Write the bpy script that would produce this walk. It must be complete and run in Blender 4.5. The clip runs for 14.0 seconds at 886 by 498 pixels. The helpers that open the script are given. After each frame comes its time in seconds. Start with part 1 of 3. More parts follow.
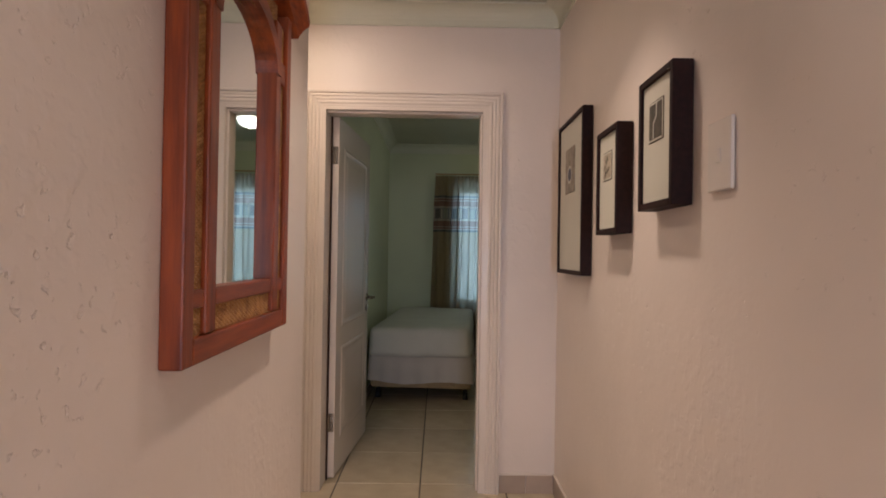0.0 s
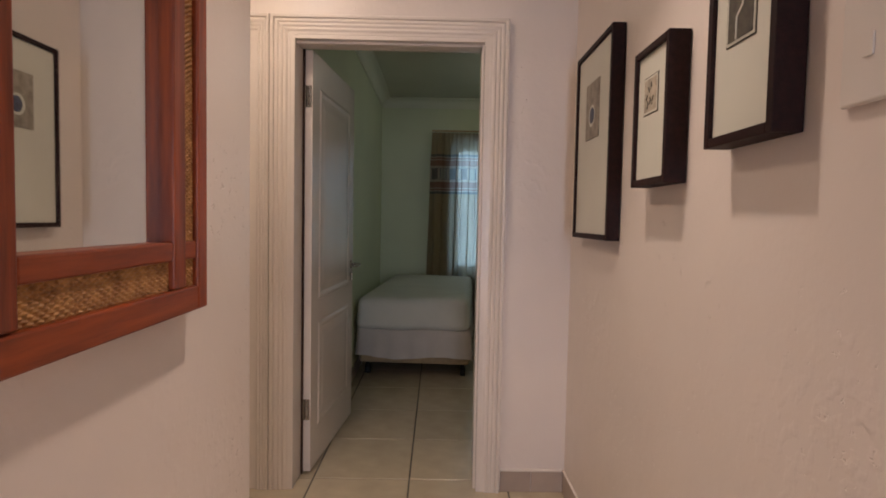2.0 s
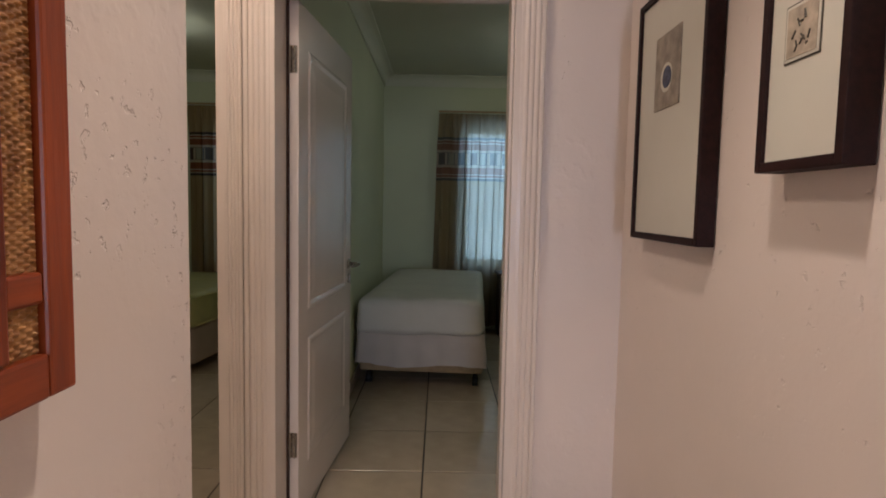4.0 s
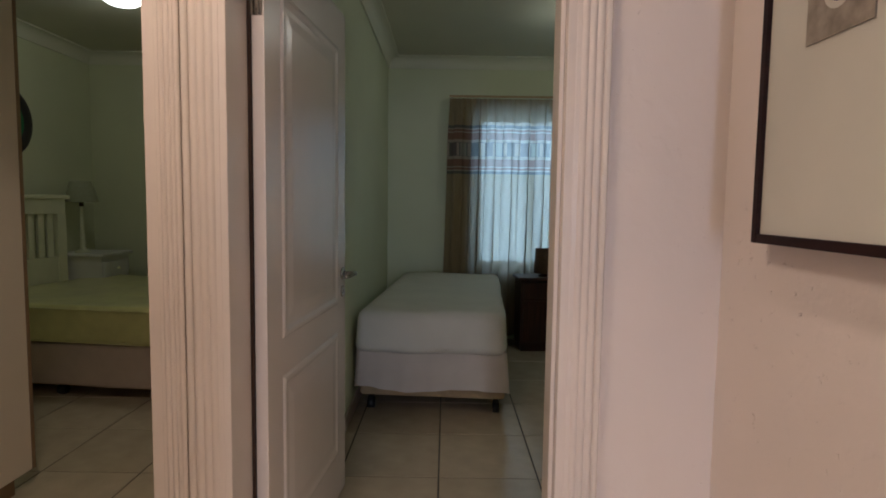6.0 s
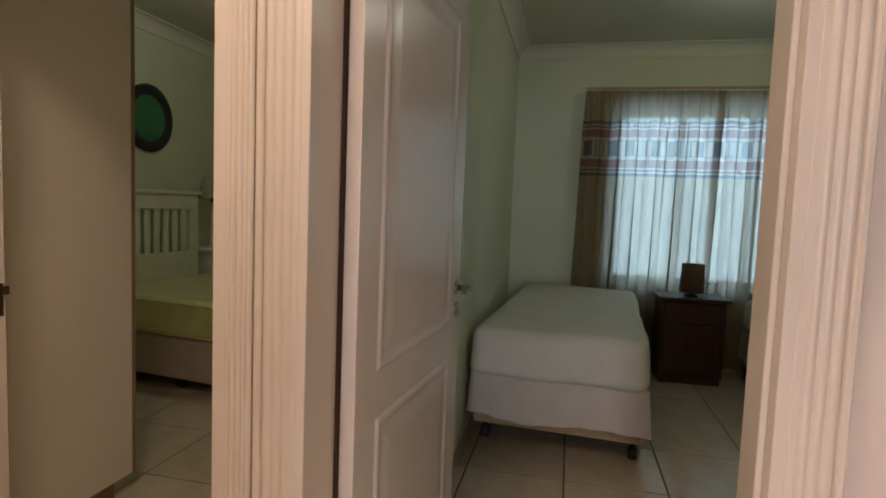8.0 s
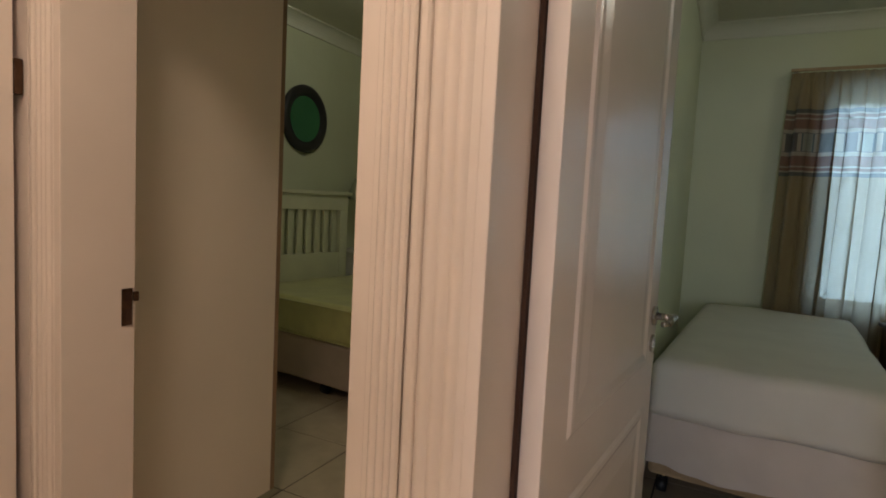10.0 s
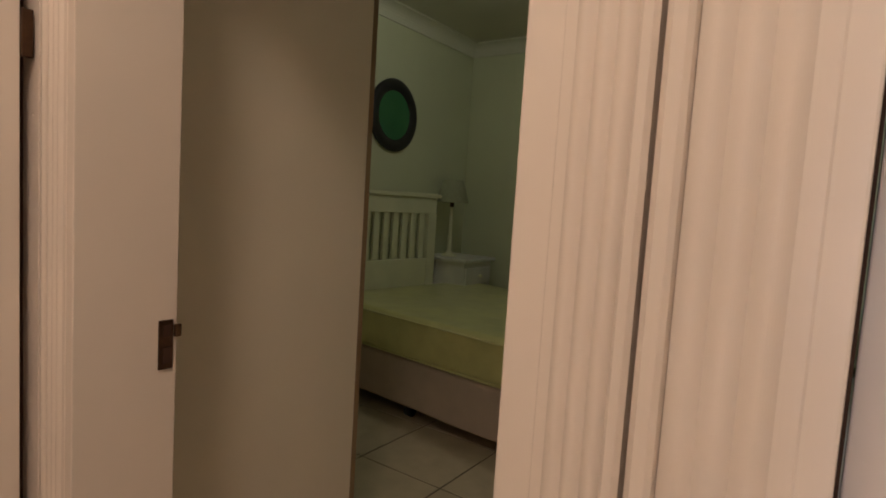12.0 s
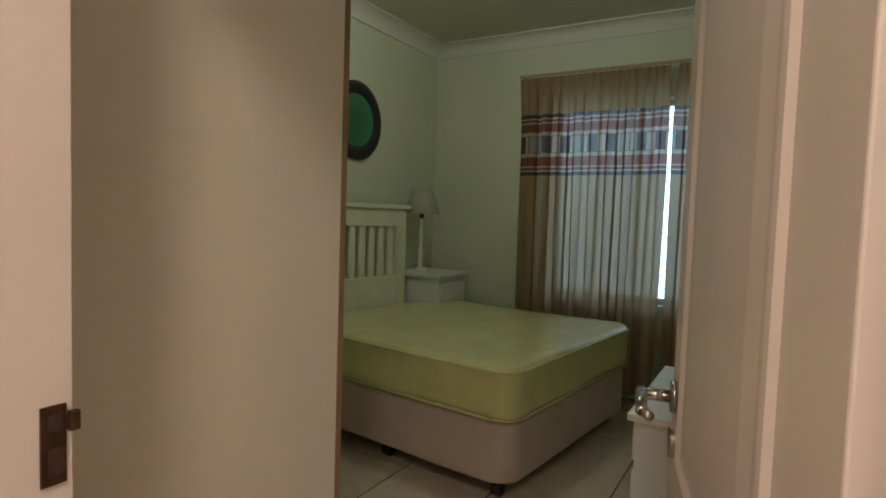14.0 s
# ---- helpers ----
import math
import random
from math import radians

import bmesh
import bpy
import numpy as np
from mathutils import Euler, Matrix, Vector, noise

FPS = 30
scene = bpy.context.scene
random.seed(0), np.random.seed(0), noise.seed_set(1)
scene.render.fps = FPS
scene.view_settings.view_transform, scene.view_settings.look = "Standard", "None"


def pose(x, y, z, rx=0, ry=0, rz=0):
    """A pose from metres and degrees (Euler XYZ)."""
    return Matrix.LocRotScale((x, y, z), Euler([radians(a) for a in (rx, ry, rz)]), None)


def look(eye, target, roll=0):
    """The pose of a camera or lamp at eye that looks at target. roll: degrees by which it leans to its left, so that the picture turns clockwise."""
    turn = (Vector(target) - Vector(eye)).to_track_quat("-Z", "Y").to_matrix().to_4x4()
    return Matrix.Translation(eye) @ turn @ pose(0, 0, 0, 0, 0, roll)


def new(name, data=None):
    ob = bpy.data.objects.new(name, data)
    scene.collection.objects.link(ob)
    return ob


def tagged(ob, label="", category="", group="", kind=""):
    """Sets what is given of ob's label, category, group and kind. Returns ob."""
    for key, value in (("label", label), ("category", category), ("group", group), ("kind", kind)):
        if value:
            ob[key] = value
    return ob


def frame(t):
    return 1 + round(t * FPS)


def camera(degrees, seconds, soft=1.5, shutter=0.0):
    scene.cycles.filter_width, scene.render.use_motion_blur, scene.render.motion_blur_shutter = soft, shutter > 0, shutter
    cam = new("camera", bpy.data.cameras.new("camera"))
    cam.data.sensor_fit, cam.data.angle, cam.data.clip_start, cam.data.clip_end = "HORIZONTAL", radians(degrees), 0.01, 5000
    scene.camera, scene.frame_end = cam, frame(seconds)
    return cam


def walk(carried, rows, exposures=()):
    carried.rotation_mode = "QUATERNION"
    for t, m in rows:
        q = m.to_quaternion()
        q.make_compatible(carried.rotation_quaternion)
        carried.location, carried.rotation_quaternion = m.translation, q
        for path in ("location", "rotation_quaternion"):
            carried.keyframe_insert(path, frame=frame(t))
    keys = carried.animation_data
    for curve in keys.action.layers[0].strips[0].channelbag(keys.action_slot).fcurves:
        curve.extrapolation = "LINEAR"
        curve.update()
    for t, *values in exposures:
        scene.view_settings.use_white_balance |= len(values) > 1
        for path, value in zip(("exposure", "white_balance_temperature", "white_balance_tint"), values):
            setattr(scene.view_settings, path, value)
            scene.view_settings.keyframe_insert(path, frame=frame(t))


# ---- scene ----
cam = camera(76.2, 14.0, soft=1.8)
PATH = [
    (0, (0.704, 2.189, 1.256), (0.722, 4.189, 1.276), 0.9),
    (0.5, (0.695, 2.287, 1.243), (0.711, 4.287, 1.233), 0.9),
    (1, (0.701, 2.405, 1.234), (0.721, 4.405, 1.19), 1.1),
    (1.5, (0.721, 2.54, 1.239), (0.742, 4.539, 1.166), 1.1),
    (2, (0.739, 2.66, 1.234), (0.76, 4.658, 1.133), 1.1),
    (2.5, (0.732, 2.775, 1.237), (0.752, 4.771, 1.113), 1.2),
    (3, (0.707, 2.925, 1.245), (0.726, 4.92, 1.108), 1.1),
    (3.5, (0.682, 3.049, 1.257), (0.703, 5.044, 1.114), 1.2),
    (3.7, (0.681, 3.093, 1.262), (0.7, 5.087, 1.115), 1.2),
    (5.8, (0.656, 3.737, 1.235), (0.656, 5.731, 1.084), 0.7),
    (6, (0.644, 3.77, 1.248), (0.635, 5.764, 1.091), 0.8),
    (6.5, (0.616, 3.878, 1.233), (0.564, 5.871, 1.08), 0.9),
    (7, (0.601, 3.976, 1.238), (0.464, 5.965, 1.088), 1.2),
    (7.5, (0.593, 4.078, 1.234), (0.318, 6.054, 1.088), 1.7),
    (8, (0.59, 4.178, 1.242), (0.158, 6.124, 1.088), 2.2),
    (8.5, (0.554, 4.249, 1.239), (-0.022, 6.158, 1.084), 2.7),
    (8.7, (0.534, 4.282, 1.237), (-0.101, 6.173, 1.082), 2.8),
    (11, (0.225, 4.693, 1.221), (-0.805, 6.399, 1.058), 2.9),
    (11.4, (0.169, 4.756, 1.222), (-0.918, 6.423, 1.057), 3.0),
    (12.2, (0.056, 4.832, 1.227), (-1.084, 6.459, 1.065), 3.6),
    (12.5, (-0.002, 4.861, 1.22), (-1.147, 6.489, 1.07), 3.4),
    (13.4, (-0.132, 4.938, 1.218), (-1.194, 6.628, 1.083), 3.5),
    (14, (-0.185, 5.027, 1.208), (-1.195, 6.749, 1.094), 1.9),
]
walk(cam, [(t, look(eye, target, roll)) for t, eye, target, roll in PATH],
     exposures=((0, -0.22, 6450, 10), (3, -0.2, 6150, 10), (6, 0.0, 6050, 10), (8.5, 0.38, 6550, 9), (11, 0.28, 6500, 9), (12.4, 0.25, 6500, 9), (13.4, 0.8, 6050, 8), (14, 1.08, 5850, 8)))

# ---- light ----
world = bpy.data.worlds.new("world")
scene.world = world
world.use_nodes = True
wn = world.node_tree
sky = wn.nodes.new("ShaderNodeTexSky")
sky.sky_type, sky.sun_disc = "NISHITA", False
sky.sun_elevation, sky.sun_rotation = radians(40), radians(160)
wn.links.new(sky.outputs[0], wn.nodes["Background"].inputs[0])
wn.nodes["Background"].inputs[1].default_value = 0.12
sun = new("sun", bpy.data.lights.new("sun", "SUN"))
sun.data.energy, sun.data.angle, sun.data.color = 1.0, radians(3), (1, 0.95, 0.88)
sun.matrix_world = look((8, -20, 18), (0, 0, 0))


def ceiling_spot(x, y, z, watts, size, colour, spread=150):
    lamp = new("unseen_downlight", bpy.data.lights.new("unseen_downlight", "AREA"))
    lamp.data.shape, lamp.data.size, lamp.data.energy, lamp.data.color = "DISK", size, watts, colour
    lamp.data.spread = radians(spread)
    lamp.matrix_world = pose(x, y, z)
    return lamp


WARM = (1.0, 0.79, 0.655)
ceiling_spot(0.80, 3.95, 2.555, 6.0, 0.10, WARM, 84)
ceiling_spot(0.80, 4.92, 2.555, 0.22, 0.06, WARM, 100)
# next three are unseen fill lamps, added to brighten the corridor walls
ceiling_spot(0.80, 2.60, 2.555, 2.6, 0.08, WARM, 85)
ceiling_spot(0.80, 0.9, 2.555, 7.0, 0.12, WARM, 110)
ceiling_spot(0.80, -0.8, 2.555, 5, 0.16, WARM, 150)
ceiling_spot(-0.02, 4.45, 2.555, 10.5, 0.34, (1.0, 0.79, 0.62), 170)


def window_light(eye, target, w, h, watts, colour, spread=180):
    """Daylight coming in at a window's opening."""
    lamp = new("daylight", bpy.data.lights.new("daylight", "AREA"))
    lamp.data.shape, lamp.data.size, lamp.data.size_y, lamp.data.energy, lamp.data.color = "RECTANGLE", w, h, watts, colour
    lamp.data.spread = radians(spread)
    lamp.matrix_world = look(eye, target)


DAY = (0.52, 0.80, 1.0)
window_light((1.70, 9.17, 1.37), (1.70, 5, 1.37), 1.50, 1.34, 13, DAY, 110)
window_light((-1.02, 9.17, 1.35), (-1.02, 5, 1.35), 1.16, 1.34, 3.6, DAY, 120)
window_light((0.95, -1.62, 1.15), (0.95, 5, 1.15), 0.56, 1.66, 52, (0.70, 0.78, 1.0))


def globe_light(x, y, z, watts):
    lamp = new("globe_lamp", bpy.data.lights.new("globe_lamp", "POINT"))
    lamp.data.energy, lamp.data.shadow_soft_size, lamp.data.color = watts, 0.05, (1.0, 0.98, 0.80)
    lamp.location = (x, y, z)


globe_light(-1.40, 7.40, 2.50, 4.4)
globe_light(1.62, 7.65, 2.50, 3.4)


# ---- materials ----
def nodes_of(name, colour, rough=0.6, metal=0.0):
    m = bpy.data.materials.new(name)
    m.use_nodes = True
    nt = m.node_tree
    b = nt.nodes["Principled BSDF"]
    b.inputs["Base Color"].default_value = (*colour, 1)
    b.inputs["Roughness"].default_value = rough
    b.inputs["Metallic"].default_value = metal
    return m, nt, b


def coords(nt, scale=(1, 1, 1), space="Object"):
    c = nt.nodes.new("ShaderNodeTexCoord")
    mp = nt.nodes.new("ShaderNodeMapping")
    mp.inputs["Scale"].default_value = scale
    nt.links.new(c.outputs[space], mp.inputs[0])
    return mp.outputs[0]


def noise_tex(nt, vec, scale, detail=4, rough=0.5):
    n = nt.nodes.new("ShaderNodeTexNoise")
    n.inputs["Scale"].default_value, n.inputs["Detail"].default_value = scale, detail
    n.inputs["Roughness"].default_value = rough
    nt.links.new(vec, n.inputs["Vector"])
    return n.outputs[0]


def ramp(nt, fac, stops, interp="LINEAR"):
    r = nt.nodes.new("ShaderNodeValToRGB")
    r.color_ramp.interpolation = interp
    while len(r.color_ramp.elements) < len(stops):
        r.color_ramp.elements.new(0.5)
    for e, (p, c) in zip(r.color_ramp.elements, stops):
        e.position, e.color = p, (*c, 1)
    nt.links.new(fac, r.inputs[0])
    return r.outputs[0]


def bump(nt, b, fac, strength, dist, normal=None):
    k = nt.nodes.new("ShaderNodeBump")
    k.inputs["Strength"].default_value, k.inputs["Distance"].default_value = strength, dist
    nt.links.new(fac, k.inputs["Height"])
    if normal:
        nt.links.new(normal, k.inputs["Normal"])
    nt.links.new(k.outputs[0], b.inputs["Normal"])
    return k.outputs[0]


def mul(c, k):
    return tuple(min(1, v * k) for v in c)


def simple(name, colour, rough=0.5, metal=0.0, vary=0.12, scale=8, relief=0.0, fine=60):
    m, nt, b = nodes_of(name, colour, rough, metal)
    v = coords(nt)
    nt.links.new(ramp(nt, noise_tex(nt, v, scale), [(0.3, mul(colour, 1 - vary)), (0.7, mul(colour, 1 + vary))]), b.inputs["Base Color"])
    if relief:
        bump(nt, b, noise_tex(nt, v, fine, 6), 0.6, relief)
    return m


def plaster(name, colour, rough, lump, pits, patch=(0.52, 0.68), relief=0.003, chips=0.66):
    """Painted hand-floated plaster: soft swells, small lumps and a few broken pits."""
    m, nt, b = nodes_of(name, colour, rough)
    v = coords(nt)
    big = noise_tex(nt, v, 1.3, 3)
    nt.links.new(ramp(nt, big, [(0.3, mul(colour, 0.94)), (0.7, mul(colour, 1.04))]), b.inputs["Base Color"])
    n1 = bump(nt, b, noise_tex(nt, v, 5, 3), 0.5, lump)
    n2 = bump(nt, b, noise_tex(nt, v, 70, 5), 0.25, 0.002, n1)
    if pits:
        spots = ramp(nt, noise_tex(nt, v, 42, 3, 0.6), [(chips, (0, 0, 0)), (chips + 0.05, (1, 1, 1))])
        where = ramp(nt, noise_tex(nt, v, 2.1, 2), [(0.48, (0, 0, 0)), (0.62, (1, 1, 1))])
        x = nt.nodes.new("ShaderNodeMath")
        x.operation = "MULTIPLY"
        nt.links.new(spots, x.inputs[0])
        nt.links.new(where, x.inputs[1])
        n3 = bump(nt, b, x.outputs[0], 0.7, -pits, n2)
        blobs = ramp(nt, noise_tex(nt, v, 34, 2, 0.4), [(0.50, (0, 0, 0)), (0.68, (1, 1, 1))])
        y = nt.nodes.new("ShaderNodeMath")
        y.operation = "MULTIPLY"
        nt.links.new(blobs, y.inputs[0])
        nt.links.new(ramp(nt, noise_tex(nt, v, 1.7, 2), [(patch[0], (0, 0, 0)), (patch[1], (1, 1, 1))]), y.inputs[1])
        bump(nt, b, y.outputs[0], 0.4, relief, n3)
    return m


def wood(name, dark, light, rough=0.35, scale=(14, 14, 1.2), coat=0.2):
    m, nt, b = nodes_of(name, dark, rough)
    v = coords(nt, scale)
    n = noise_tex(nt, v, 3.0, 6, 0.6)
    nt.links.new(ramp(nt, n, [(0.3, dark), (0.7, light)]), b.inputs["Base Color"])
    b.inputs["Coat Weight"].default_value = coat
    bump(nt, b, noise_tex(nt, v, 9, 4), 0.25, 0.002)
    return m


def tile_mat(name, a, c, rough):
    m, nt, b = nodes_of(name, a, rough)
    v = coords(nt)
    info = nt.nodes.new("ShaderNodeObjectInfo")
    base = ramp(nt, info.outputs["Random"], [(0.0, a), (1.0, c)])
    cloud = ramp(nt, noise_tex(nt, v, 9, 5), [(0.3, (0.86, 0.86, 0.86)), (0.7, (1, 1, 1))])
    mx = nt.nodes.new("ShaderNodeMix")
    mx.data_type, mx.blend_type = "RGBA", "MULTIPLY"
    mx.inputs[0].default_value = 1
    nt.links.new(base, mx.inputs[6])
    nt.links.new(cloud, mx.inputs[7])
    nt.links.new(mx.outputs[2], b.inputs["Base Color"])
    bump(nt, b, noise_tex(nt, v, 4, 2), 0.15, 0.004)
    return m


def emit(name, colour, strength):
    m, nt, b = nodes_of(name, colour, 0.3)
    b.inputs["Emission Color"].default_value = (*colour, 1)
    b.inputs["Emission Strength"].default_value = strength
    return m


def curtain_mat(name, cloth, through_amount, see, thin):
    """Thin cloth with a woven band of stripes and squares at head height; object z is the height, object x runs along."""
    m, nt, b = nodes_of(name, cloth, 0.9)
    c = nt.nodes.new("ShaderNodeTexCoord")
    sep = nt.nodes.new("ShaderNodeSeparateXYZ")
    nt.links.new(c.outputs["Object"], sep.inputs[0])
    mr = nt.nodes.new("ShaderNodeMapRange")
    mr.inputs[1].default_value, mr.inputs[2].default_value = 1.465, 2.015
    nt.links.new(sep.outputs[2], mr.inputs[0])
    brown, dark, cream, slate = (0.22, 0.075, 0.035), (0.075, 0.05, 0.04), (0.47, 0.37, 0.27), (0.17, 0.14, 0.13)

    def at(z):
        return max(0.0, (z - 1.5) / 0.55)

    stops = [(0, cloth), (at(1.56), dark), (at(1.585), cream), (at(1.595), brown), (at(1.615), cream), (at(1.625), brown), (at(1.69), cream), (at(1.715), slate),
             (at(1.84), cream), (at(1.865), brown), (at(1.925), cream), (at(1.935), brown), (at(1.955), cream), (at(1.965), dark), (at(1.99), cloth)]
    band = ramp(nt, mr.outputs[0], stops, "CONSTANT")
    # squares along the middle row
    w = nt.nodes.new("ShaderNodeMath")
    w.operation, w.inputs[1].default_value = "MULTIPLY", 1 / 0.32
    nt.links.new(sep.outputs[0], w.inputs[0])
    fr = nt.nodes.new("ShaderNodeMath")
    fr.operation = "FRACT"
    nt.links.new(w.outputs[0], fr.inputs[0])
    row = ramp(nt, fr.outputs[0], [(0, (0.1, 0.055, 0.05)), (0.2, cream), (0.27, (0.09, 0.09, 0.1)), (0.30, (0.34, 0.31, 0.24)), (0.48, (0.09, 0.09, 0.1)), (0.51, cream), (0.6, (0.13, 0.11, 0.10)), (0.82, cream)], "CONSTANT")
    inrow = ramp(nt, mr.outputs[0], [(0, (0, 0, 0)), (at(1.72), (1, 1, 1)), (at(1.835), (0, 0, 0))], "CONSTANT")
    mx = nt.nodes.new("ShaderNodeMix")
    mx.data_type = "RGBA"
    nt.links.new(inrow, mx.inputs[0])
    nt.links.new(band, mx.inputs[6])
    nt.links.new(row, mx.inputs[7])
    nt.links.new(mx.outputs[2], b.inputs["Base Color"])
    tr = nt.nodes.new("ShaderNodeBsdfTranslucent")
    pale = nt.nodes.new("ShaderNodeMix")
    pale.data_type = "RGBA"
    pale.inputs[0].default_value = thin
    nt.links.new(mx.outputs[2], pale.inputs[6])
    pale.inputs[7].default_value = (0.74, 0.87, 0.98, 1)
    nt.links.new(pale.outputs[2], tr.inputs[0])
    sh = nt.nodes.new("ShaderNodeMixShader")
    sh.inputs[0].default_value = through_amount
    nt.links.new(b.outputs[0], sh.inputs[1])
    nt.links.new(tr.outputs[0], sh.inputs[2])
    clear = nt.nodes.new("ShaderNodeBsdfTransparent")
    sheer = nt.nodes.new("ShaderNodeMixShader")
    sheer.inputs[0].default_value = see
    nt.links.new(sh.outputs[0], sheer.inputs[1])
    nt.links.new(clear.outputs[0], sheer.inputs[2])
    nt.links.new(sheer.outputs[0], nt.nodes["Material Output"].inputs[0])
    return m


def rattan_mat():
    m, nt, b = nodes_of("rattan", (0.3, 0.15, 0.05), 0.55)
    v = coords(nt)
    nt.links.new(ramp(nt, noise_tex(nt, v, 45, 4), [(0.3, (0.24, 0.095, 0.026)), (0.7, (0.50, 0.26, 0.085))]), b.inputs["Base Color"])
    return m


HALL = plaster("hall_plaster", (0.78, 0.69, 0.63), 0.4, 0.010, 0.005)
HALL_ROUGH = plaster("rough_hall_plaster", (0.78, 0.69, 0.63), 0.4, 0.010, 0.006, (0.40, 0.56), 0.0022, 0.62)
ROOM = plaster("room_paint", (0.62, 0.645, 0.455), 0.6, 0.006, 0)
CEIL = plaster("ceiling_paint", (0.58, 0.57, 0.45), 0.8, 0.003, 0)
COVE = plaster("cornice_paint", (0.66, 0.66, 0.54), 0.7, 0.002, 0)
GLOSS = simple("white_gloss_paint", (0.75, 0.668, 0.60), 0.27, 0, 0.03, 4)
# brown-black that paints the shade inside door gaps and strike plate holes
RECESS_SHADE = simple("painted_recess_shade", (0.05, 0.022, 0.012), 0.9)
TILE = tile_mat("floor_tile", (0.52, 0.44, 0.32), (0.59, 0.50, 0.37), 0.2)
SKIRT = tile_mat("skirting_tile", (0.42, 0.33, 0.27), (0.50, 0.40, 0.33), 0.3)
GROUT = simple("grout", (0.09, 0.08, 0.07), 0.95, 0, 0.3, 20)
REDWOOD = wood("red_brown_wood", (0.12, 0.015, 0.003), (0.36, 0.066, 0.010), 0.4, (14, 14, 1.2), 0.05)
REDWOOD_RAIL = wood("red_brown_rail_wood", (0.12, 0.015, 0.003), (0.36, 0.066, 0.010), 0.4, (14, 1.2, 14), 0.05)
DARKWOOD = wood("dark_wood", (0.028, 0.008, 0.006), (0.075, 0.020, 0.013), 0.35)
BLACKWOOD = wood("black_brown_frame", (0.012, 0.004, 0.004), (0.026, 0.008, 0.007), 0.6, (20, 3, 20), 0.0)
BLACKWOOD.node_tree.nodes["Principled BSDF"].inputs["Specular IOR Level"].default_value = 0.2
RATTAN = rattan_mat()
MIRROR = nodes_of("mirror_glass", (0.86, 0.88, 0.86), 0.02, 1.0)[0]
CHROME = simple("brushed_steel", (0.42, 0.39, 0.35), 0.26, 1.0, 0.05)
BRONZE = simple("aged_brass", (0.09, 0.05, 0.03), 0.45, 0.8, 0.3, 40)
MAT = simple("mount_board", (0.62, 0.60, 0.52), 0.4, 0, 0.02)
PRINT_DARK = simple("dark_print", (0.07, 0.06, 0.045), 0.5, 0, 0.4, 60)
PRINT_GREY = simple("grey_print", (0.29, 0.25, 0.20), 0.5, 0, 0.35, 25)
PRINT_BLUE = simple("blue_black_print", (0.06, 0.07, 0.12), 0.5, 0, 0.6, 70)
PRINT_TAN = simple("tan_print", (0.40, 0.34, 0.26), 0.5, 0, 0.3, 40)
PLASTIC = simple("white_plastic", (0.72, 0.66, 0.61), 0.3, 0, 0.02)
SHEET = simple("white_sheet", (0.68, 0.66, 0.60), 0.85, 0, 0.04, 5, 0.006, 6)
VALANCE = simple("white_valance", (0.60, 0.54, 0.49), 0.9, 0, 0.05, 6, 0.005, 9)
BASECLOTH = simple("tan_base_cloth", (0.42, 0.30, 0.17), 0.9, 0, 0.1, 30)
LIME = simple("lime_mattress_cover", (0.64, 0.62, 0.28), 0.28, 0, 0.08, 8, 0.014, 11)
LIME.node_tree.nodes["Principled BSDF"].inputs["Coat Weight"].default_value = 0.5
PINKBASE = simple("beige_pink_base_cloth", (0.50, 0.40, 0.33), 0.75, 0, 0.06, 8, 0.002, 14)
RUBBER = simple("black_castor", (0.015, 0.014, 0.014), 0.5)
CREAMWOOD = simple("cream_painted_wood", (0.72, 0.72, 0.52), 0.45, 0, 0.05, 6)
WHITEWOOD = simple("white_painted_wood", (0.68, 0.68, 0.64), 0.45, 0, 0.05, 6)
MELAMINE = simple("cream_melamine", (0.84, 0.75, 0.63), 0.42, 0, 0.03, 2)
EDGING = simple("brown_edging", (0.30, 0.19, 0.11), 0.5)
GREENGLASS = nodes_of("green_tinted_mirror", (0.10, 0.34, 0.17), 0.12, 0.6)[0]
SHADE = simple("brown_lamp_shade", (0.10, 0.055, 0.03), 0.8, 0, 0.15, 50)
SHADE_WHITE = simple("pale_green_lamp_shade", (0.36, 0.38, 0.26), 0.9, 0, 0.05, 40)
IRON = simple("white_painted_iron", (0.55, 0.58, 0.6), 0.5, 0, 0.05)
GLOBE = emit("lit_opal_glass", (1.0, 1.0, 0.94), 4)
GLASS, gnt, gb = nodes_of("window_glass", (1, 1, 1), 0.02)
gb.inputs["Transmission Weight"].default_value, gb.inputs["IOR"].default_value = 1.0, 1.45
CURTAIN = curtain_mat("banded_curtain", (0.36, 0.25, 0.13), 0.32, 0.02, 0.03)
CURTAIN_THIN = curtain_mat("banded_thin_curtain", (0.34, 0.23, 0.105), 0.52, 0.05, 0.26)


# ---- building helpers ----
def part(name, bm, material, parent=None, label="", smooth=False):
    me = bpy.data.meshes.new(name)
    bmesh.ops.recalc_face_normals(bm, faces=bm.faces)
    bm.to_mesh(me)
    bm.free()
    me.materials.append(material)
    if smooth:
        for p in me.polygons:
            p.use_smooth = True
    ob = new(name, me)
    if parent:
        ob.parent = parent
    if label:
        ob["label"] = label
    return ob


def thing(name, m, label, category, group="", kind=""):
    e = new(name)
    e.empty_display_size = 0.1
    e.matrix_world = m
    return tagged(e, label, category, group, kind)


